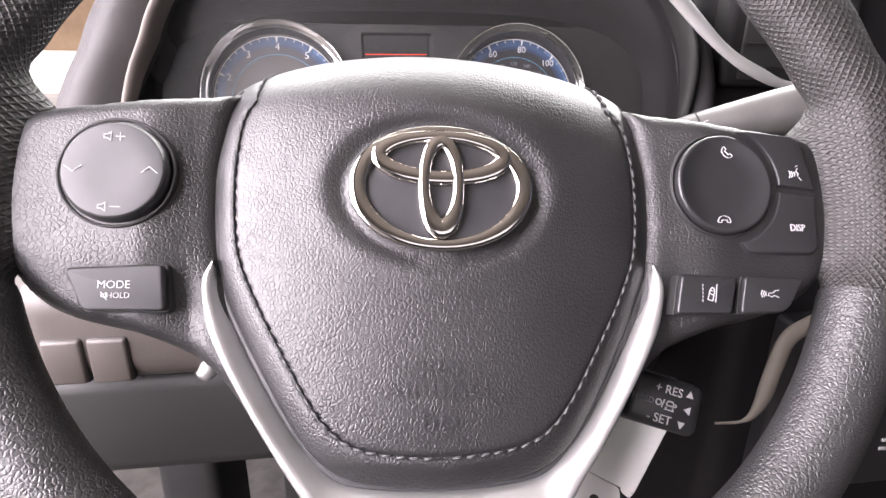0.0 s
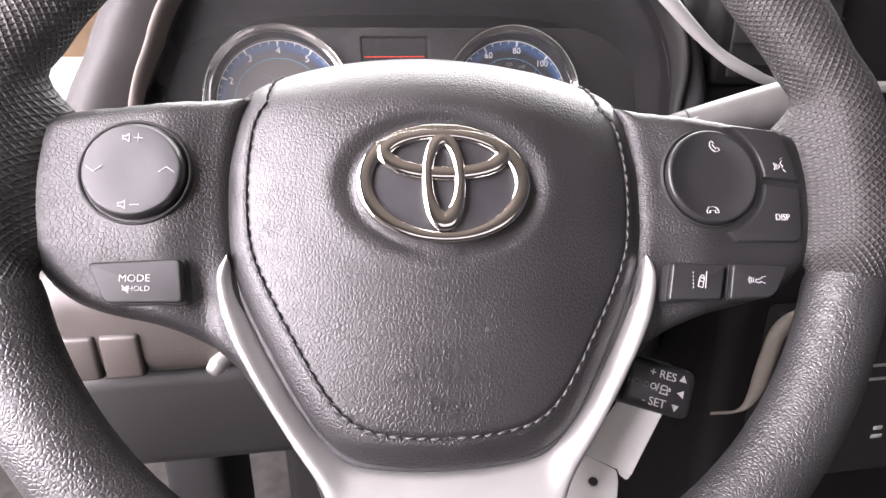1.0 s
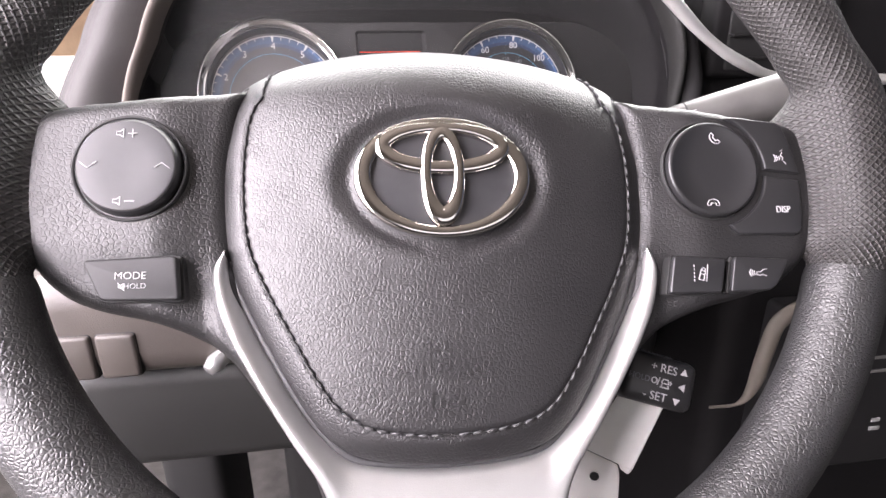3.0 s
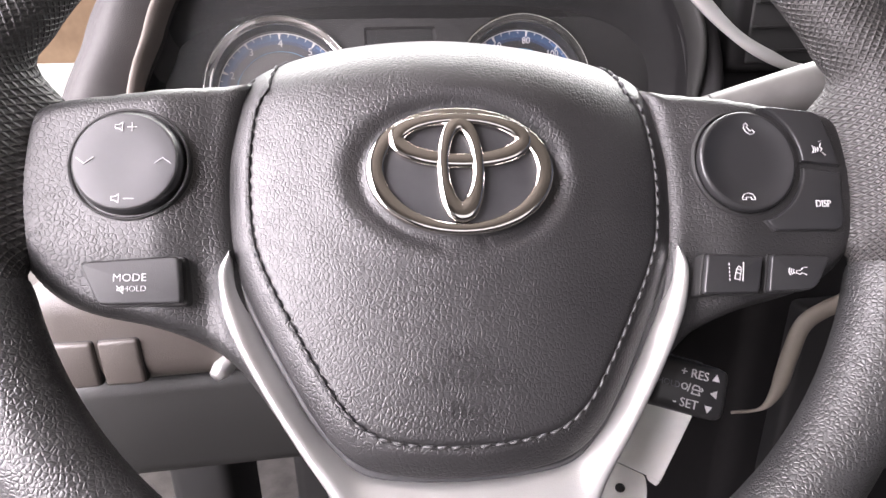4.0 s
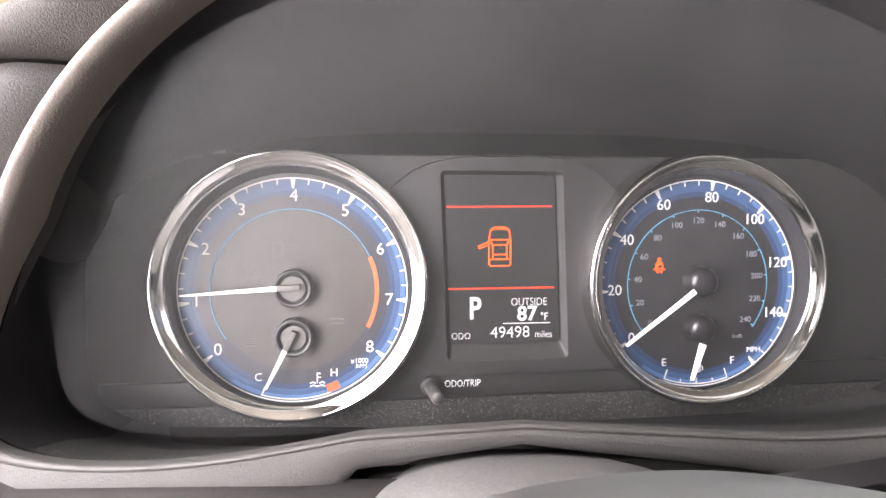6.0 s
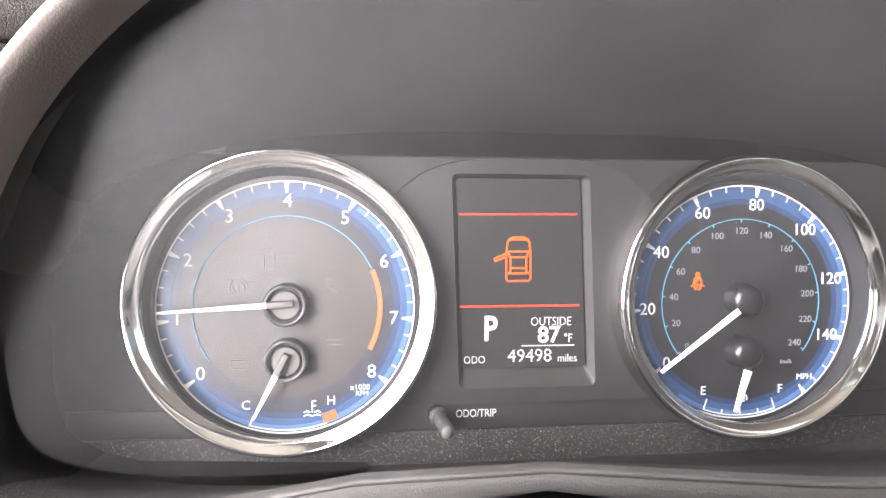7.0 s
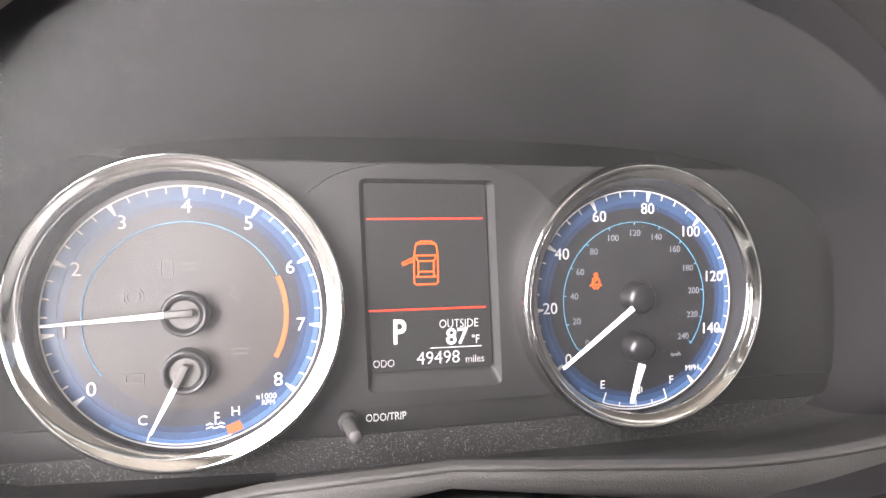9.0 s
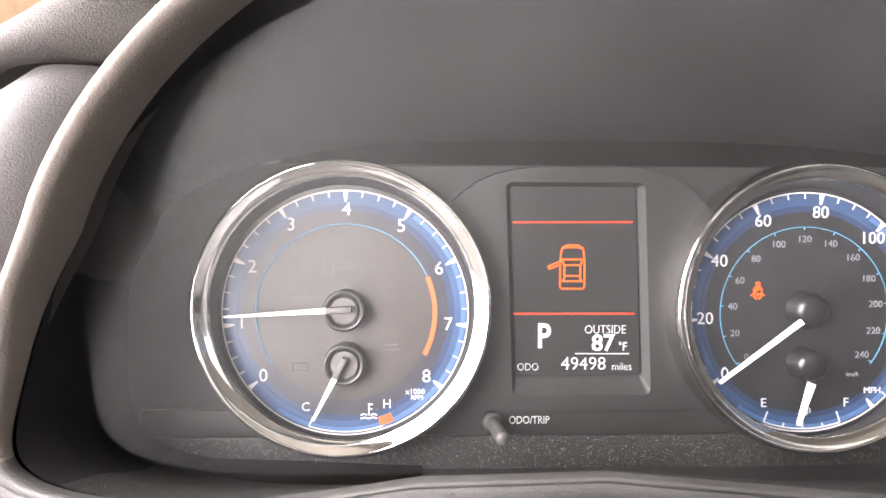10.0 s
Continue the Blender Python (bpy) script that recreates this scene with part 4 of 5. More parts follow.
n2 = needle(cluster, (TACH[0] - 0.0004, -0.0188), 207, 0.0250, 0.0040, 0.0012, 0.0005, -0.0082)
part("needle_foot", block(-0.0013, 0.0013, -0.0092, -0.0058, -0.0045, 0.0045, 0.0005), CAPGREY, n2, "", Matrix.Translation((TACH[0] - 0.0013, 0, -0.0206)) @ Matrix.Rotation(radians(27), 4, "Y"))

CAPBLACK = material("cap_black", (0.010, 0.010, 0.011), 0.3, 0.0, 0.4)
FAINT = material("unlit_mark", (0.044, 0.040, 0.038), 0.4)
for name, x, z, lines in (("engine_mark", -0.0185, 0.0080, [arc_pts((0, 0), 0.0022, 0, 360, 12), arc_pts((0, 0), 0.0034, 130, 230, 6), arc_pts((0, 0), 0.0034, -50, 50, 6), [(0, 0.001), (0, -0.001)]]),
                          ("brake_mark", -0.0060, 0.0180, [[(-0.003, 0.003), (0.001, 0.003), (0.001, -0.003), (-0.003, -0.003), (-0.003, 0.003)], [(0.003, 0.002), (0.009, 0.002)], [(0.003, 0), (0.009, 0)]]),
                          ("lamp_mark", 0.0170, 0.0085, [arc_pts((-0.0015, 0.0015), 0.0012, 0, 360, 8), [(0, -0.003), (0.003, 0.001)], [(-0.002, -0.001), (0.002, -0.003)]]),
                          ("lower_mark", -0.0185, -0.0215, [[(-0.003, 0.001), (0.003, 0.001), (0.003, -0.002), (-0.003, -0.002), (-0.003, 0.001)]]),
                          ("side_mark", 0.0180, -0.0140, [[(-0.003, 0.001), (0.003, 0.001)], [(-0.003, -0.001), (0.003, -0.001)]])):
    part(name, strokes(shifted(lines, TACH[0] + x, z), 0.0007, -0.0006), FAINT, tach)
bezel(SPEED)
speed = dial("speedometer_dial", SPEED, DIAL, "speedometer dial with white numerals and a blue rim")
for k in range(33):
    tick(MAJOR if k % 4 == 0 else MINOR, SPEED, 0.0487, -127.5 + k * 8.5 * 0.995, speed)
for k in range(8):
    p = on(SPEED, 0.0413, -127.5 + k * 34)
    lettering("numeral", str(k * 20), 0.0070, p[0], p[1], -0.0006, WHITE, speed)
for k in range(13):
    p = on(SPEED, 0.0300, -127.5 + k * 21.1)
    lettering("small_numeral", str(k * 20), 0.0040, p[0], p[1], -0.0006, GREYPRINT, speed)
    tick(SHORT, SPEED, 0.0350, -127.5 + k * 21.1, speed)
part("cyan_line", arc_band(0.0349, 0.0352, -127, 127, -0.0007, SPEED), CYAN, speed)
lettering("unit_word", "MPH", 0.0036, SPEED[0] + 0.0290, -0.0322, -0.0006, WHITE, speed)
lettering("unit_word", "km/h", 0.0026, SPEED[0] + 0.0205, -0.0255, -0.0006, GREYPRINT, speed)
lettering("empty_letter", "E", 0.0052, SPEED[0] - 0.0165, -0.0372, -0.0006, WHITE, speed)
lettering("full_letter", "F", 0.0052, SPEED[0] + 0.0180, -0.0372, -0.0006, WHITE, speed)
part("fuel_line", strokes([[on(SPEED, 0.0478, a) for a in range(200, 158, -3)], [on(SPEED, 0.0478, 200), on(SPEED, 0.0432, 200)], [on(SPEED, 0.0478, 161), on(SPEED, 0.0432, 161)], [on(SPEED, 0.0478, 190), on(SPEED, 0.046, 190)], [on(SPEED, 0.0478, 180), on(SPEED, 0.045, 180)], [on(SPEED, 0.0478, 170), on(SPEED, 0.046, 170)]], 0.0005, -0.0008), WHITE, speed)
part("pump_mark", strokes(shifted([[(-0.0015, -0.002), (-0.0015, 0.002), (0.0008, 0.002), (0.0008, -0.002), (-0.0015, -0.002)], [(0.0008, 0.001), (0.002, 0.0003), (0.002, -0.0015)]], SPEED[0] + 0.001, -0.040), 0.0005, -0.0007), WHITE, speed)
for dz, r in ((0.0012, 0.0070), (-0.0208, 0.0065)):
    part("needle_cap", lathe([(r + 0.0008, 0.0), (r, -0.0050), (r - 0.0010, -0.0072), (r * 0.6, -0.0080), (0.0001, -0.0082)], 48, (SPEED[0], dz)), CAPBLACK, cluster, "domed black needle cap")
needle(cluster, (SPEED[0], 0.0006), -126.5, 0.0470, 0.0050, 0.0013, 0.0007, -0.0068)
needle(cluster, (SPEED[0] + 0.0022, -0.0195), 197, 0.0262, 0.0085, 0.0017, 0.0008, -0.0068)
belt_at = (0.0782, 0.0088)
part("seat_belt_telltale", strokes(shifted([[(0.0007 * math.sin(k * math.pi / 4), 0.0030 + 0.0007 * math.cos(k * math.pi / 4)) for k in range(9)],
     [(-0.0009, 0.0017), (0.0009, 0.0017), (0.0015, 0.0010), (0.0017, -0.0012), (-0.0017, -0.0012), (-0.0015, 0.0010), (-0.0009, 0.0017)], [(0.0011, 0.0015), (-0.0015, -0.0008)], [(0.0004, 0.0014), (-0.0016, -0.0002)],
     [(-0.0017, -0.0012), (-0.0028, -0.0018)], [(0.0017, -0.0012), (0.0028, -0.0018)], [(-0.0014, -0.0014), (-0.0012, -0.0028), (-0.0004, -0.0032)], [(0.0014, -0.0014), (0.0012, -0.0028), (0.0004, -0.0032)], [(0, -0.0012), (0, -0.0026)]], *belt_at), 0.0005, -0.0007), BELT, cluster, "lit orange seat belt warning light")

# middle display
DZ0, DZ1 = -0.0255, 0.0510


def lean(pts):
    """The display's uprights stand a little out of true."""
    return [(x - 0.036 * (z - 0.0125), z) for x, z in pts]


def dial_side(c, sgn, z0, z1):
    """Points along a dial's ring, from one height to another, on its side towards the display."""
    return [(c[0] + sgn * math.sqrt(0.0535 ** 2 - (z - 0.002) ** 2), z) for z in (z0 + (z1 - z0) * k / 12 for k in range(13))]


panel_out = dial_side(SPEED, -1, -0.0393, 0.0400) + [(0.0523, 0.0475), (0.0470, 0.0522), (0.0401, 0.0556), (0.0310, 0.0578), (0.0210, 0.0588), (-0.0115, 0.0588), (-0.0210, 0.0576), (-0.0296, 0.0556), (-0.0370, 0.0524), (-0.0430, 0.0480)] + dial_side(TACH, 1, 0.0400, -0.0393)
inner = rounded(lean([(-0.0220, DZ1), (0.0290, DZ1), (0.0290, DZ0), (-0.0220, DZ0)]), 0.0014, 4)
outer = rounded(lean([(-0.0240, DZ1 + 0.0016), (0.0324, DZ1 + 0.0016), (0.0324, DZ0 - 0.0078), (-0.0240, DZ0 - 0.0078)]), 0.0030, 4)
mids = [tuple(Vector(a).lerp(Vector(b), 0.14)) for a, b in zip(outer, inner)]
bm = bmesh.new()
frame_rows = [[bm.verts.new((x, y, z)) for x, z in r] for r, y in ((outer, -0.0016), (mids, -0.0009), (inner, 0.0024))]
for a, b in zip(frame_rows, frame_rows[1:]):
    for i in range(len(a)):
        bm.faces.new((a[i], a[(i + 1) % len(a)], b[(i + 1) % len(a)], b[i]))
part("display_frame", finish(bm), PANEL, cluster, "dark grey bevelled recess round the display")
bm = bmesh.new()
loops = [[bm.verts.new((x, -0.0016, z)) for x, z in r] for r in (panel_out, outer)]
ring_edges = [bm.edges.new((q[i], q[(i + 1) % len(q)])) for q in loops for i in range(len(q))]
bmesh.ops.triangle_fill(bm, use_beauty=True, edges=ring_edges)
skirt = bmesh.ops.extrude_edge_only(bm, edges=[e for e in bm.edges if len(e.link_faces) == 1 and e.verts[0] in loops[0] and e.verts[1] in loops[0]])["geom"]
for v in (v for v in skirt if isinstance(v, bmesh.types.BMVert)):
    v.co.y = 0.0060
    v.co.z += 0.0016 if v.co.z > 0.0 else -0.0006
part("display_panel", finish(bm, False), PANEL, cluster, "raised dark grey panel with a rounded top between the dials")
lcd = part("display", plate(inner, 0.0006, 0.004, 0), LCD, cluster, "lit black display with red lines and white figures")
part("display_line", strokes([[(-0.0222, 0.0366), (0.0264, 0.0368)]], 0.0006, 0.0003), RED_LINE, lcd)
part("display_line", strokes([[(-0.0218, -0.0005), (0.0276, -0.0005)]], 0.0006, 0.0003), RED_LINE, lcd)
car = [[(-0.0047, 0.0085), (-0.0042, 0.0098), (-0.0022, 0.0108), (0.0022, 0.0108), (0.0042, 0.0098), (0.0047, 0.0085), (0.0052, 0.0040), (0.0052, -0.0068), (0.0044, -0.0076), (-0.0044, -0.0076), (-0.0052, -0.0068), (-0.0052, 0.0040), (-0.0047, 0.0085)],
       [(-0.0044, 0.0094), (-0.0022, 0.0099), (0.0022, 0.0099), (0.0044, 0.0094)], [(-0.0046, 0.0048), (0.0046, 0.0048)], [(-0.0036, 0.0024), (0.0036, 0.0024)], [(-0.0046, 0.0048), (-0.0034, 0.0022), (-0.0034, -0.0036), (-0.0044, -0.0046)],
       [(0.0046, 0.0048), (0.0034, 0.0022), (0.0034, -0.0036), (0.0044, -0.0046)], [(-0.0034, -0.0022), (0.0034, -0.0022)], [(-0.0044, -0.0044), (0.0044, -0.0044)], [(-0.0052, 0.0040), (-0.0102, 0.0018), (-0.0098, 0.0008), (-0.0052, 0.0026)]]
part("open_door_symbol", strokes(shifted(car, 0.0021, 0.0170, 0.96), 0.0006, 0.0003), ORANGE_ICON, lcd, "lit orange car symbol with an open door")
TY = 0.0004
lettering("gear_letter", "P", 0.0140, -0.0094, -0.0100, TY, LCD_WHITE, lcd, bold=0.0003, squeeze=0.80)
lettering("outside_word", "OUTSIDE", 0.0051, 0.0158, -0.0071, TY, LCD_WHITE, lcd, bold=-0.00007, squeeze=0.82)
lettering("temperature_figures", "87", 0.0094, 0.0149, -0.0127, TY, LCD_WHITE, lcd, bold=0.0002)
lettering("temperature_unit", "°F", 0.0050, 0.0230, -0.0141, TY, LCD_WHITE, lcd, squeeze=0.85)
part("display_underline", strokes([[(0.0036, -0.0168), (0.0257, -0.0169)]], 0.0004, TY), LCD_WHITE, lcd)
lettering("odometer_word", "ODO", 0.0044, -0.0158, -0.0223, TY, LCD_WHITE, lcd, bold=-0.00007, squeeze=0.85)
lettering("odometer_figures", "49498", 0.0076, 0.0070, -0.0211, TY, LCD_WHITE, lcd, bold=-0.00007, squeeze=0.98)
lettering("odometer_unit", "miles", 0.0046, 0.0227, -0.0222, TY, LCD_WHITE, lcd, bold=-0.00007, squeeze=0.88)
# reset pin
pin = part("reset_pin", tube([(-0.0306, 0.0, -0.0440), (-0.0300, -0.012, -0.0432), (-0.0294, -0.0245, -0.0424), (-0.0293, -0.0258, -0.0423)], [0.0028, 0.0027, 0.0026, 0.0021], 20), LIPDARK, cluster, "grey reset pin beside its lettering")
part("pin_collar", tube([(-0.0306, 0.002, -0.0441), (-0.0303, -0.0045, -0.0437)], 0.0040, 24), NEAR_BLACK, pin)
lettering("odo_trip_word", "ODO/TRIP", 0.0045, -0.0150, -0.0442, 0.0011, WHITE, cluster, squeeze=0.8)
part("lower_ledge", block(-0.172, 0.206, 0.0014, 0.006, -0.0506, -0.0393, 0.0008), PANEL, cluster)
part("ledge_back", block(-0.176, 0.210, 0.0024, 0.007, -0.0700, -0.0508, 0.0008), DUST_FLECKS, cluster)

# ---- cluster hood ----
hood = thing("cluster_hood", CLUSTER, "dark plastic hood arched over the instrument cluster", "dashboard hood")


def hood_ring(cx, hw, top, low, y, n=120, power=2.4, lift=0.0, ylow=None, skew=0.0):
    """An arch, rounded over the top, flatter along the bottom."""
    ring = []
    for i in range(n):
        t = 2 * math.pi * i / n
        c, s = math.cos(t), math.sin(t)
        x = cx + hw * math.copysign(abs(c) ** (2 / (power if s >= 0 else 5.0)), c)
        if s >= 0:
            z = -0.008 + (top + 0.008) * abs(s) ** (2 / power)
        else:
            z = -0.008 - (-0.008 - low) * abs(s) ** (2 / 5.0) + lift * math.exp(-(((x - 0.0) / 0.065) ** 2)) * abs(s)
        if x < cx:
            x -= skew * max(0.0, 0.03 - z)
        k = min(1.0, max(0.0, (z + 0.045) / 0.085))
        k = k * k * (3 - 2 * k)
        ring.append((x, y if ylow is None else ylow + (y - ylow) * k, z))
    return ring


def clear_lens():
    """A thin clear pane before the dials, hollow from side to side, its edge along the hood's inner wall."""
    edge_ring = hood_ring(0.0210, 0.187, 0.1195, -0.0550, 0.0, power=2.3)
    rows6 = []
    for i in range(1, 15):
        q = i / 14
        ring = []
        for x, _, z in edge_ring:
            px, pz = 0.0195 + (x - 0.0195) * q, 0.015 + (z - 0.015) * q
            ring.append((px, -0.024 - 0.20 * (pz + 0.05) ** 1.0 - 0.30 * (px - 0.02) ** 2, pz))
        rows6.append(ring)
    return loft(rows6, True, True)


GLASS = bpy.data.materials.new("clear_plastic")
GLASS.use_nodes = True
tree = GLASS.node_tree
tree.nodes.clear()
o, mx, tr, gl = (tree.nodes.new(k) for k in ("ShaderNodeOutputMaterial", "ShaderNodeMixShader", "ShaderNodeBsdfTransparent", "ShaderNodeBsdfGlossy"))
gl.inputs["Roughness"].default_value = 0.42
mx.inputs[0].default_value = 0.035
tree.links.new(tr.outputs[0], mx.inputs[1])
tree.links.new(gl.outputs[0], mx.inputs[2])
# thin pale diffuse layer paints a veil of haze over the dials
veil = tree.nodes.new("ShaderNodeBsdfDiffuse")
veil.inputs["Color"].default_value = (0.75, 0.75, 0.75, 1)
film = tree.nodes.new("ShaderNodeMixShader")
spots = tree.nodes.new("ShaderNodeTexNoise")
spots.inputs["Scale"].default_value, spots.inputs["Detail"].default_value = 22.0, 5.0
veil_amount = tree.nodes.new("ShaderNodeMapRange")
veil_amount.inputs["From Min"].default_value, veil_amount.inputs["From Max"].default_value = 0.3, 0.75
veil_amount.inputs["To Min"].default_value, veil_amount.inputs["To Max"].default_value = 0.006, 0.011
place = tree.nodes.new("ShaderNodeTexCoord")
tree.links.new(place.outputs["Object"], spots.inputs["Vector"])
tree.links.new(spots.outputs["Fac"], veil_amount.inputs["Value"])
tree.links.new(veil_amount.outputs["Result"], film.inputs[0])
tree.links.new(mx.outputs[0], film.inputs[1])
tree.links.new(veil.outputs[0], film.inputs[2])
tree.links.new(film.outputs[0], o.inputs[0])
pane = part("clear_pane", clear_lens(), GLASS, cluster, "clear plastic pane before the dials")
pane.visible_shadow = False


def split_hood(ring_list, name, upper, lower, label_upper="", label_lower=""):
    """The arch and the flat bottom as two parts."""
    n = len(ring_list[0])
    low = [i for i in range(n) if math.sin(2 * math.pi * i / n) < -0.66]
    first, last = low[0] - 1, (low[-1] + 1) % n
    part(name, loft([r[:first + 1] if last == 0 else [r[(k + last) % n] for k in range((first - last) % n + 1)] for r in ring_list], False), upper, hood, label_upper)
    part("lower_ledge", loft([[r[(first + k) % n] for k in range((last - first) % n + 1)] for r in ring_list], False), lower, hood, label_lower)


inner_rings = [hood_ring(0.017, 0.194, 0.070, -0.0645, 0.004, power=3.2), hood_ring(0.018, 0.194, 0.075, -0.0635, -0.014, power=3.0), hood_ring(0.0195, 0.192, 0.100, -0.0592, -0.045, power=2.5, lift=0.003, ylow=-0.030),
               hood_ring(0.022, 0.188, 0.124, -0.0530, -0.060, power=2.2, lift=0.008, ylow=-0.046, skew=0.18), hood_ring(0.0240, 0.1842, 0.1355, -0.0520, -0.066, power=2.1, lift=0.0115, ylow=-0.056, skew=0.34)]
split_hood(inner_rings, "hood_shell", HOOD, DUST_FLECKS, "", "dusty black ledge under the dials")
LIP = ((0.1860, 0.1355, -0.0520, -0.002, 0.0), (0.1863, 0.1358, -0.0521, 0.003, 0.002), (0.1870, 0.1366, -0.0523, 0.008, 0.0035), (0.1883, 0.1379, -0.0528, 0.0120, 0.0045), (0.1900, 0.1396, -0.0534, 0.0142, 0.0045), (0.1918, 0.1414, -0.0541, 0.0148, 0.004), (0.1926, 0.1422, -0.0548, 0.0140, 0.002), (0.1929, 0.1425, -0.0556, 0.011, -0.001), (0.1930, 0.1426, -0.0575, -0.004, -0.008))
lip = [hood_ring(0.0240, hw - 0.0018, top, low, -0.068 - fwd, power=2.1, lift=0.0120, ylow=-0.056 - flow, skew=0.36) for hw, top, low, fwd, flow in LIP]
n = len(lip[0])
# one lip in three materials, so lit and shaded stretches differ in colour
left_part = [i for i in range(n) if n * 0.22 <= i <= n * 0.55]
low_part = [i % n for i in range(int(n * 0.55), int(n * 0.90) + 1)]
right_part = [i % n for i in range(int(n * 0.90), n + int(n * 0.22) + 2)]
part("hood_lip", loft([[r[i] for i in left_part] + [r[low_part[0]]] for r in lip], False), LIP_LIT, hood, "brownish grey rounded lip of the hood, coloured as its lit side")
part("hood_lip", loft([[r[i] for i in low_part] for r in lip], False), LIPDARK, hood, "smooth lower lip under the dials, greyed as lit from above")
part("hood_lip", loft([[r[i] for i in right_part] for r in lip], False), LIP_SHADED, hood, "rounded lip of the hood, darkened as its shaded side")
back = [hood_ring(0.0240, hw - 0.0018, top, -0.0575, y, power=2.1, lift=0.0120, ylow=min(y, -0.02), skew=0.36) for hw, top, y in ((0.1930, 0.1426, -0.064), (0.195, 0.146, -0.03), (0.20, 0.152, 0.05), (0.205, 0.138, 0.20))]
part("hood_back", loft([r[:n // 2 + 1] for r in back], False), DASH, hood)

def apron_column(p):
    """A line down from the lower lip: a deep smooth panel at its outer end, a narrow band where it arches over the column."""
    drop = float(np.interp(p[0], (-0.20, -0.094, -0.083, -0.072, -0.055, -0.036, 0.0, 0.07, 0.12, 0.20), (0.085, 0.080, 0.034, 0.0165, 0.0095, 0.0060, 0.0070, 0.0110, 0.0180, 0.030)))
    x, y, z = p
    return [(x, y + 0.0004, z), (x, y - 0.0003, z - drop * 0.12), (x, y - 0.0004, z - drop * 0.35), (x, y + 0.0006, z - drop * 0.65), (x, y + 0.0020, z - drop * 0.88), (x, y + 0.0048, z - drop), (x, y + 0.022, z - drop * 1.02)]


front = [lip[5][k] for k in low_part if lip[5][k][2] < -0.030]
part("apron", loft([apron_column(q) for q in front], False), LIPDARK, hood, "smooth grey panel under the hood's lip, arched over the column")
# near-black block painted as the shade in the gap over the column
part("column_recess_shade", block(-0.060, 0.205, -0.044, -0.036, -0.150, -0.0640, 0.002), NEAR_BLACK, hood)

# ---- dashboard ----
dash = thing("dashboard", pose(0, 0, 0), "dark grey moulded plastic dashboard", "dashboard")
edge = hood_ring(0.0240, 0.1910, 0.1424, -0.0620, -0.07, power=2.1, ylow=-0.060, skew=0.36)


def dash_front(reach, low, high, left, step=0.0, taper=None):
    """A front panel from the hood's lip out by a reach, between two heights, bulging and rounded round its outer end and its upper and lower edges."""
    pts = sorted([p for p in edge if (p[0] < 0.023) == left and low - 0.02 < p[2] < high + 0.02], key=lambda p: p[2])
    rows5 = []
    n = 26
    sgn = -1 if left else 1
    for i in range(n + 1):
        z = low + (high - low) * i / n
        x = float(np.interp(z, [p[2] for p in pts], [p[0] for p in pts]))
        far = max(0.006, reach - (taper * (z - low) if taper else 0.0))
        e = min(z - low, high - z)
        back = step + (0.005 * (1 - e / 0.006) ** 2 if e < 0.006 else 0.0)
        row = [(x - sgn * 0.006, -0.056 + back, z)]
        for k in range(13):
            u = k / 12
            row.append((x + sgn * far * u, -0.062 + back - 0.012 * math.sin(math.pi * (0.62 * u)) + 0.014 * u ** 4, z))
        ly = row[-1][1]
        for k in range(1, 7):
            a = math.pi / 2 * (0.35 + 0.65 * k / 6)
            row.append((x + sgn * (far + 0.020 * (math.sin(a) - math.sin(math.pi / 2 * 0.35))), ly + 0.020 * (math.cos(math.pi / 2 * 0.35) - math.cos(a)), z))
        row.append((row[-1][0], 0.20, z))
        rows5.append([tuple(CLUSTER @ Vector(p)) for p in row])
    first, last = rows5[0], rows5[-1]
    rows5.insert(0, [(p[0], p[1] + 0.02, p[2]) for p in first])
    rows5.append([(p[0], p[1] + 0.02, p[2]) for p in last])
    return loft(rows5, False)


part("dash_left_panel", dash_front(0.040, -0.115, 0.0785, True), DASH, dash, "smooth dark grey end panel of the dashboard")
part("dash_left_pad", dash_front(0.062, 0.0800, 0.139, True, -0.002, 0.75), PAD, dash, "grained soft pad of the dashboard")
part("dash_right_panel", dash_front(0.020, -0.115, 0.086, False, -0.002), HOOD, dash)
part("dash_top", block(0.228, 1.15, 0.290, 0.95, -0.02, 0.1305, 0.03, 6), DASH, dash)
part("dash_top_left", block(-0.205, 0.25, 0.42, 0.95, -0.02, 0.118, 0.03, 6), DASH, dash)
part("knee_panel", block(-0.215, -0.075, 0.105, 0.20, -0.140, -0.072, 0.02, 6), KNEE, dash, "light-struck brownish grey knee panel")
part("lower_panel", block(-0.235, 0.05, 0.122, 0.30, -0.215, -0.1415, 0.012, 4), LIP_SHADED, dash)
part("pedal_bracket", block(-0.234, -0.178, 0.28, 0.40, -0.62, -0.20, 0.012, 3), NEAR_BLACK, dash)
part("pedal_box", block(-0.120, -0.03, 0.29, 0.40, -0.62, -0.20, 0.012, 3), NEAR_BLACK, dash)
for x0 in (-0.2005, -0.1775):
    part("switch_gap", block(x0 - 0.0006, x0 + 0.0211, 0.1040, 0.110, -0.1341, -0.1059, 0.002), NEAR_BLACK, dash)
    part("blank_switch", block(x0, x0 + 0.0205, 0.1022, 0.110, -0.1335, -0.1065, 0.0022), KNEE, dash, "blank square switch cover")
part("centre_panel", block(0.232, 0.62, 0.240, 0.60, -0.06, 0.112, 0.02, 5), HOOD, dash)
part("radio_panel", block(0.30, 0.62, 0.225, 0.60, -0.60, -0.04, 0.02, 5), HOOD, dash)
part("under_dash", block(0.03, 0.29, 0.30, 0.60, -0.30, -0.02, 0.03, 4), NEAR_BLACK, dash)
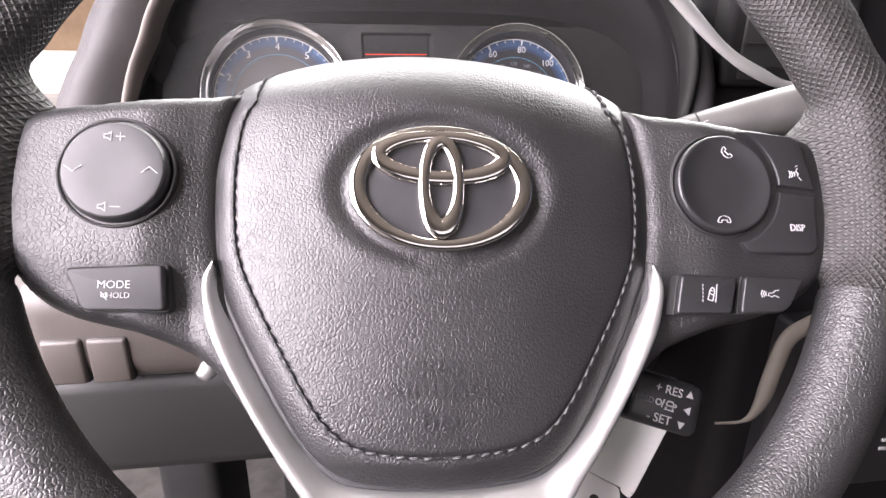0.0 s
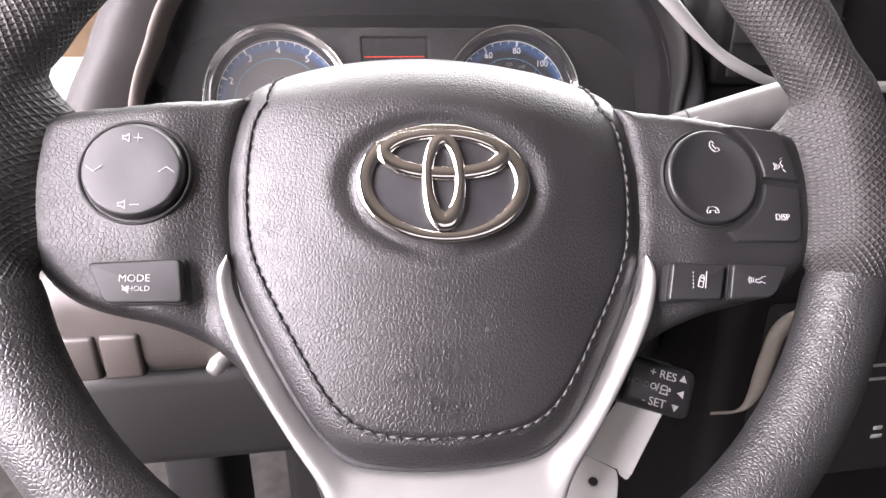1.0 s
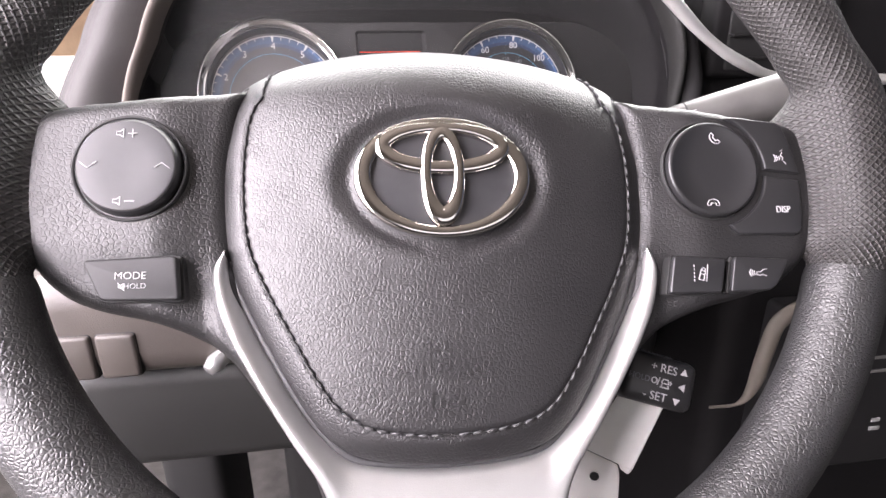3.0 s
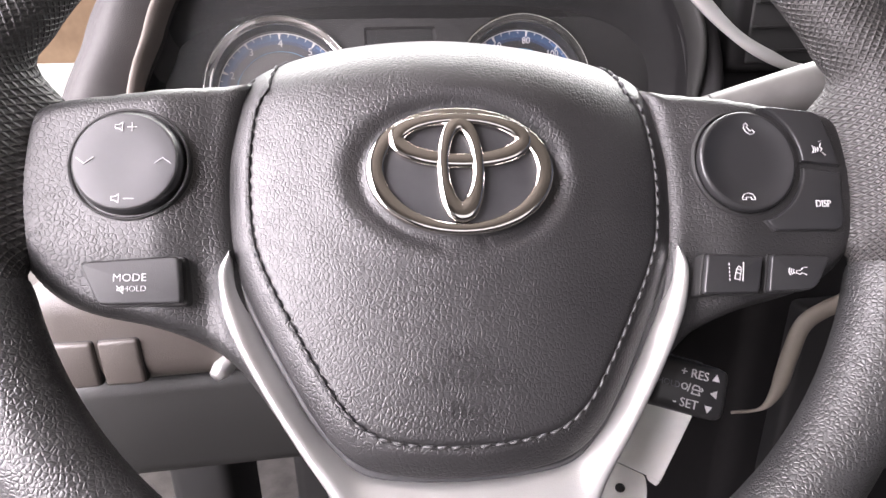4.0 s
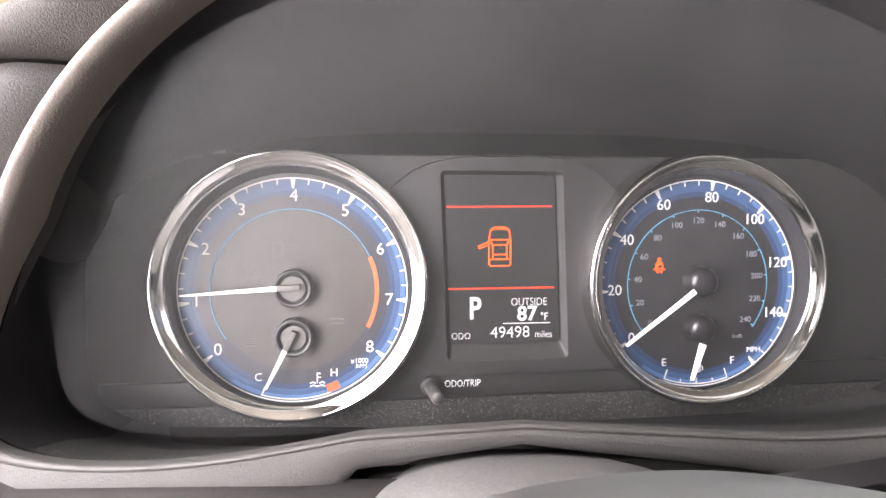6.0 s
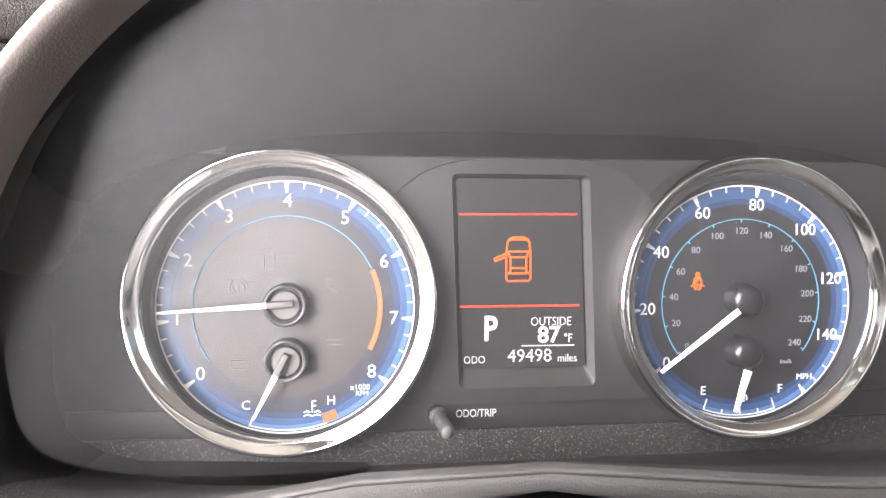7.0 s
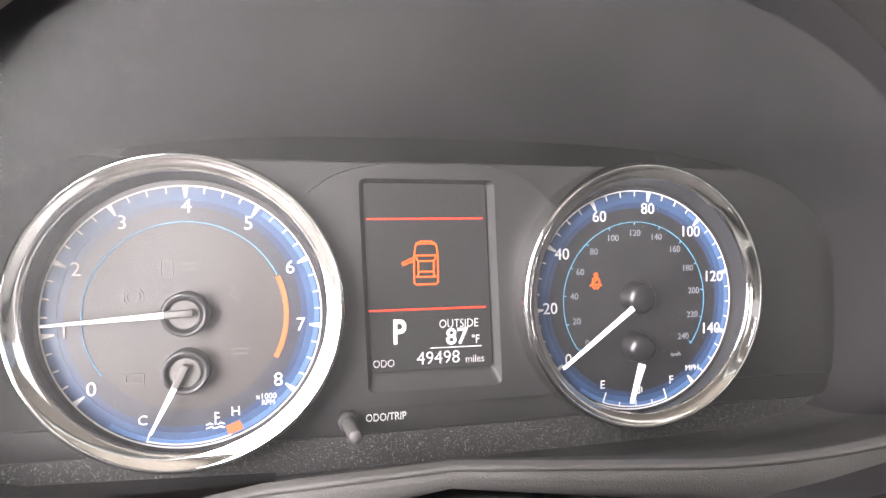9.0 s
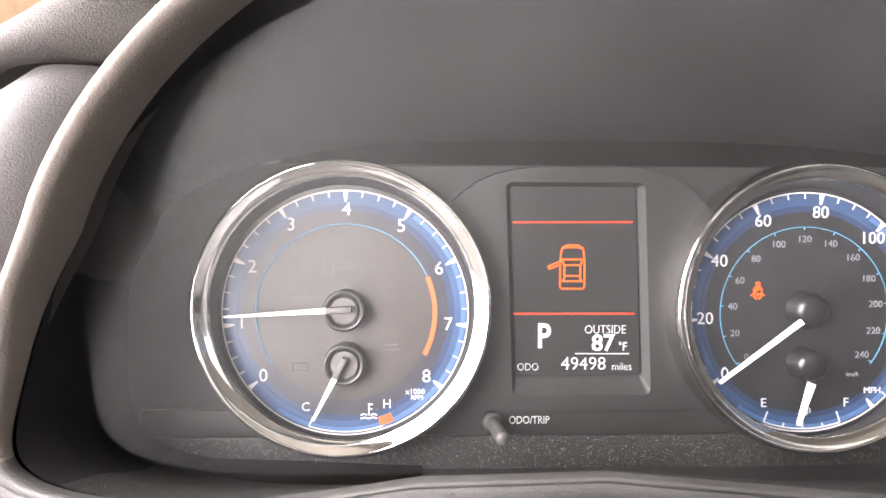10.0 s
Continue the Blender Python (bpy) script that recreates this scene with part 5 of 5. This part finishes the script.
# air vent with slats and a bright knob
part("vent_frame", block(0.240, 0.345, 0.224, 0.250, 0.014, 0.098, 0.006, 3), HOOD, dash)
part("vent_mouth", block(0.252, 0.340, 0.2225, 0.230, 0.020, 0.092, 0.002), NEAR_BLACK, dash)
for k in range(4):
    part("vent_slat", block(0.253, 0.339, 0.2175, 0.2300, 0.028 + k * 0.0165, 0.0300 + k * 0.0165, 0.0007), PANEL, dash)
part("vent_knob", block(0.283, 0.297, 0.2120, 0.2200, 0.0590, 0.0655, 0.0025), SILVER, dash, "bright silver vent knob")
trim_in = smooth_line([(0.128, 0.171, 0.1005), (0.150, 0.176, 0.084), (0.176, 0.182, 0.065), (0.206, 0.187, 0.0435), (0.240, 0.190, 0.0245), (0.283, 0.199, 0.0135), (0.36, 0.21, 0.009), (0.45, 0.215, 0.008)], 6)
trim_out = smooth_line([(0.151, 0.173, 0.0985), (0.168, 0.178, 0.0835), (0.192, 0.184, 0.0645), (0.220, 0.188, 0.0435), (0.250, 0.191, 0.0295), (0.283, 0.199, 0.0200), (0.36, 0.21, 0.0165), (0.45, 0.215, 0.016)], 6)
rings = []
for a, b in zip(trim_in, trim_out):
    mid = (a + b) / 2
    rings.append([a + Vector((0.003, 0.012, 0.003)), a, a * 0.8 + b * 0.2 + Vector((0, -0.002, 0)), mid + Vector((0, -0.0028, 0)), a * 0.2 + b * 0.8 + Vector((0, -0.002, 0)), b, b + Vector((0, 0.012, 0))])
part("silver_strip", loft(rings, True, True, True), STRIP, dash, "curved silver strip along the dashboard")
# lower silver surround of the heater controls
line3 = smooth_line([(0.275, 0.197, -0.272), (0.300, 0.193, -0.268), (0.309, 0.190, -0.248), (0.314, 0.190, -0.212), (0.324, 0.192, -0.184), (0.36, 0.195, -0.168)], 6)
part("heater_surround", tube(line3, [0.0012 + 0.0046 * min(1.0, max(0.0, (k - 5) / 9)) for k in range(len(line3))], 14, 1.2), BEIGE, dash, "matt beige-grey surround of the heater controls")
heater = part("heater_control", block(0.335, 0.52, 0.205, 0.26, -0.37, -0.18, 0.006), BLACK, dash, "black heater control panel with pale marks")
for x, z, w in ((0.467, -0.3145, 0.010), (0.468, -0.3245, 0.012)):
    part("control_mark", block(x - w / 2, x + w / 2, 0.2040, 0.2055, z - 0.0022, z + 0.0022, 0.0006), WHITE, heater)
for z in (-0.2410, -0.2560):
    part("bright_line", block(0.430, 0.500, 0.2035, 0.2055, z - 0.0015, z + 0.0015, 0.0006), SILVER, heater)

column = thing("steering_column", WHEEL, "black plastic steering column cover with two stalks", "steering column")
rings = []
for y, top, w in ((0.052, 0.030, 0.045), (0.08, 0.044, 0.062), (0.12, 0.055, 0.074), (0.16, 0.062, 0.078), (0.205, 0.066, 0.078), (0.24, 0.066, 0.074), (0.30, 0.06, 0.07)):
    low = -0.055
    ring = []
    for i in range(48):
        c, q = math.cos(2 * math.pi * i / 48), math.sin(2 * math.pi * i / 48)
        ring.append((w * math.copysign(abs(c) ** 0.75, c), y, (top + low) / 2 + (top - low) / 2 * math.copysign(abs(q) ** 0.75, q)))
    rings.append(ring)
part("column_cover", loft(rings, True, True, True), DUSTY, column)
# silver colour stands in for the sunlit spot on this plastic lever
part("sunlit_lever_end", tube([WHEEL.inverted() @ Vector(q) for q in ((-0.090, 0.135, -0.118), (-0.108, 0.112, -0.124), (-0.1165, 0.101, -0.128), (-0.1195, 0.097, -0.130))], [0.004, 0.0045, 0.0055, 0.0035], 16), SILVER, column, "small tilt lever with a rounded end, silvered as if sunlit")
STALK = mottle(material("stalk_plastic", (0.09, 0.087, 0.083), 0.4), (0.08, 0.077, 0.074), (0.10, 0.097, 0.093), 60, 0.35, 0.45)
to_wheel = WHEEL.inverted()
for nm, pts, radii in (("wiper_stalk", [(0.05, 0.128, -0.052), (0.11, 0.118, -0.018), (0.150, 0.104, 0.0005), (0.190, 0.092, 0.012), (0.217, 0.084, 0.019), (0.222, 0.083, 0.020)], [0.007, 0.008, 0.0095, 0.0125, 0.0140, 0.0100]),
                       ("lamp_stalk", [(-0.05, 0.125, -0.052), (-0.10, 0.118, -0.024), (-0.15, 0.105, -0.006), (-0.19, 0.096, 0.002), (-0.215, 0.09, 0.006)], [0.007, 0.009, 0.011, 0.012, 0.009])):
    part(nm, tube([to_wheel @ Vector(p) for p in pts], radii, 28), STALK, column, "dark grey " + nm.replace("_", " "))

def stalk_mark(ob, d, n):
    """Turns a flat mark so that it runs along d and faces n."""
    d = d.normalized()
    n = (n - d * n.dot(d)).normalized()
    return Matrix((d, n.cross(d), n)).transposed().to_4x4() @ ob


wiper = next(o for o in column.children if o.name.startswith("wiper_stalk"))
face = (to_wheel.to_3x3() @ Vector((-0.717, -0.647, 0.264))).normalized()
along = to_wheel.to_3x3() @ Vector((0.923, -0.277, 0.265))
for body, at, size in (("INT", (0.1592, 0.1013, 0.0032), 0.0052), ("-", (0.1545, 0.1026, 0.0005), 0.006)):
    word = lettering("wiper_word", body, size, 0, 0, 0, WHITE, wiper, depth=0.0003)
    word.matrix_basis = Matrix.Translation(to_wheel @ Vector(at) + face * 0.0105) @ stalk_mark(Matrix.Identity(4), along, face)
blade = part("wiper_mark", strokes([[(-0.0028, 0.0012), (0, 0.0022), (0.0028, 0.0012), (0.0014, -0.0012), (-0.0014, -0.0012), (-0.0028, 0.0012)], [(0, -0.0018), (0, 0.0012)]], 0.0004, 0.0), WHITE, wiper)
blade.matrix_basis = Matrix.Translation(to_wheel @ Vector((0.1490, 0.1045, 0.0000)) + face * 0.0102) @ stalk_mark(Matrix.Rotation(radians(90), 4, "X"), along, face)
band_at = to_wheel @ Vector((0.1535, 0.1028, 0.0012))
part("stalk_groove", tube([band_at - along * 0.0005, band_at + along * 0.0005], 0.0101, 28), NEAR_BLACK, wiper)

# ---- the car's shell and outside ----
tagged(part("car_floor", block(-0.70, 1.30, -1.9, 0.9, -0.66, -0.62), CARPET), "dark carpeted car floor", "car floor", kind="structure")
# roof, right and rear are unseen closers added to hold back sky light
tagged(part("roof", block(-0.72, 1.32, -1.9, 0.55, 0.62, 0.66, 0.01), LINER), "unseen plain headliner closing the cabin, kept dim", "roof lining", kind="structure")
tagged(part("wall_right", block(1.30, 1.36, -1.9, 0.95, -0.66, 0.30), DASH), "unseen plain dark wall closing the right side", "door panel", kind="structure")
tagged(part("wall_rear", block(-0.72, 1.32, -1.95, -1.9, -0.66, 0.36), DASH), "unseen plain dark wall closing the rear", "seat back", kind="structure")
tagged(part("firewall", block(-0.34, 1.30, 0.9, 0.95, -0.66, 0.05), DASH), "plain dark firewall under the windscreen", "firewall", kind="structure")
tagged(part("ground", block(-60, 60, -60, 60, -1.02, -1.0), CONCRETE), "pale sunlit concrete ground", "ground", kind="structure")
GLARE = glowing("glowing_glare", (1.0, 1.0, 0.98), 1.1)
tagged(part("backdrop", block(-14, 14, 12.0, 12.1, -1.0, 6.0), GLARE), "white glaring sky beyond the windscreen", "sky", kind="structure")
tagged(part("wall_outside", block(-9.5, -3.4, 11.5, 11.8, -1.0, 2.6), TAN_WALL), "tan wall beyond the open car door", "wall", kind="structure")
# low strip glows by emission in place of sunlight on a white surface
tagged(part("backdrop", block(-9.6, -3.4, 11.2, 11.4, -1.0, -0.30), GLARE), "glowing white strip in place of sunlit brightness beyond the open door", "glare", kind="structure")

# ---- key with its tag in the ignition ----
key = thing("car_key", WHEEL, "car key hanging with a blank white plastic tag", "key")
TAG_TURN = Matrix.Translation((0.0905, 0.0745, -0.106)) @ Matrix.Rotation(radians(-32), 4, "Z") @ Matrix.Rotation(radians(-14), 4, "X") @ Matrix.Diagonal((1.17, 1, 1.03, 1)) @ Matrix.Translation((-0.0905, -0.0745, 0.106))
tag = part("tag", plate(rounded([(0.0930, -0.0855), (0.1089, -0.0932), (0.0955, -0.1215), (0.0905, -0.1190), (0.0760, -0.1125)], 0.0010), 0.0745, 0.0762, 0.0004), TAG, key, "blank white plastic tag", TAG_TURN)
part("tag_tear", plate(rounded([(0.0905, -0.1190), (0.0955, -0.1215), (0.0938, -0.1232), (0.0912, -0.1212)], 0.0006), 0.0747, 0.0760, 0.0003), TAG, tag)
bow = plate(rounded([(0.0693, -0.1172), (0.0762, -0.1128), (0.0900, -0.1192), (0.0905, -0.1240), (0.0890, -0.1420), (0.0700, -0.1420)], 0.0014), 0.0752, 0.0768, 0.0004)
part("key_bow", bow, TAG, key, "scuffed white lower half of the tag with a hole", TAG_TURN)
part("key_hole", disc(0.0019, 0.0748, 24, (0.0808, -0.1249)), NEAR_BLACK, key, "", TAG_TURN)
part("key_ring", tube([(0.098 + 0.006 * math.sin(2 * math.pi * k / 24), 0.078, -0.083 + 0.006 * math.cos(2 * math.pi * k / 24)) for k in range(25)], 0.0007, 8), KEYMETAL, key)
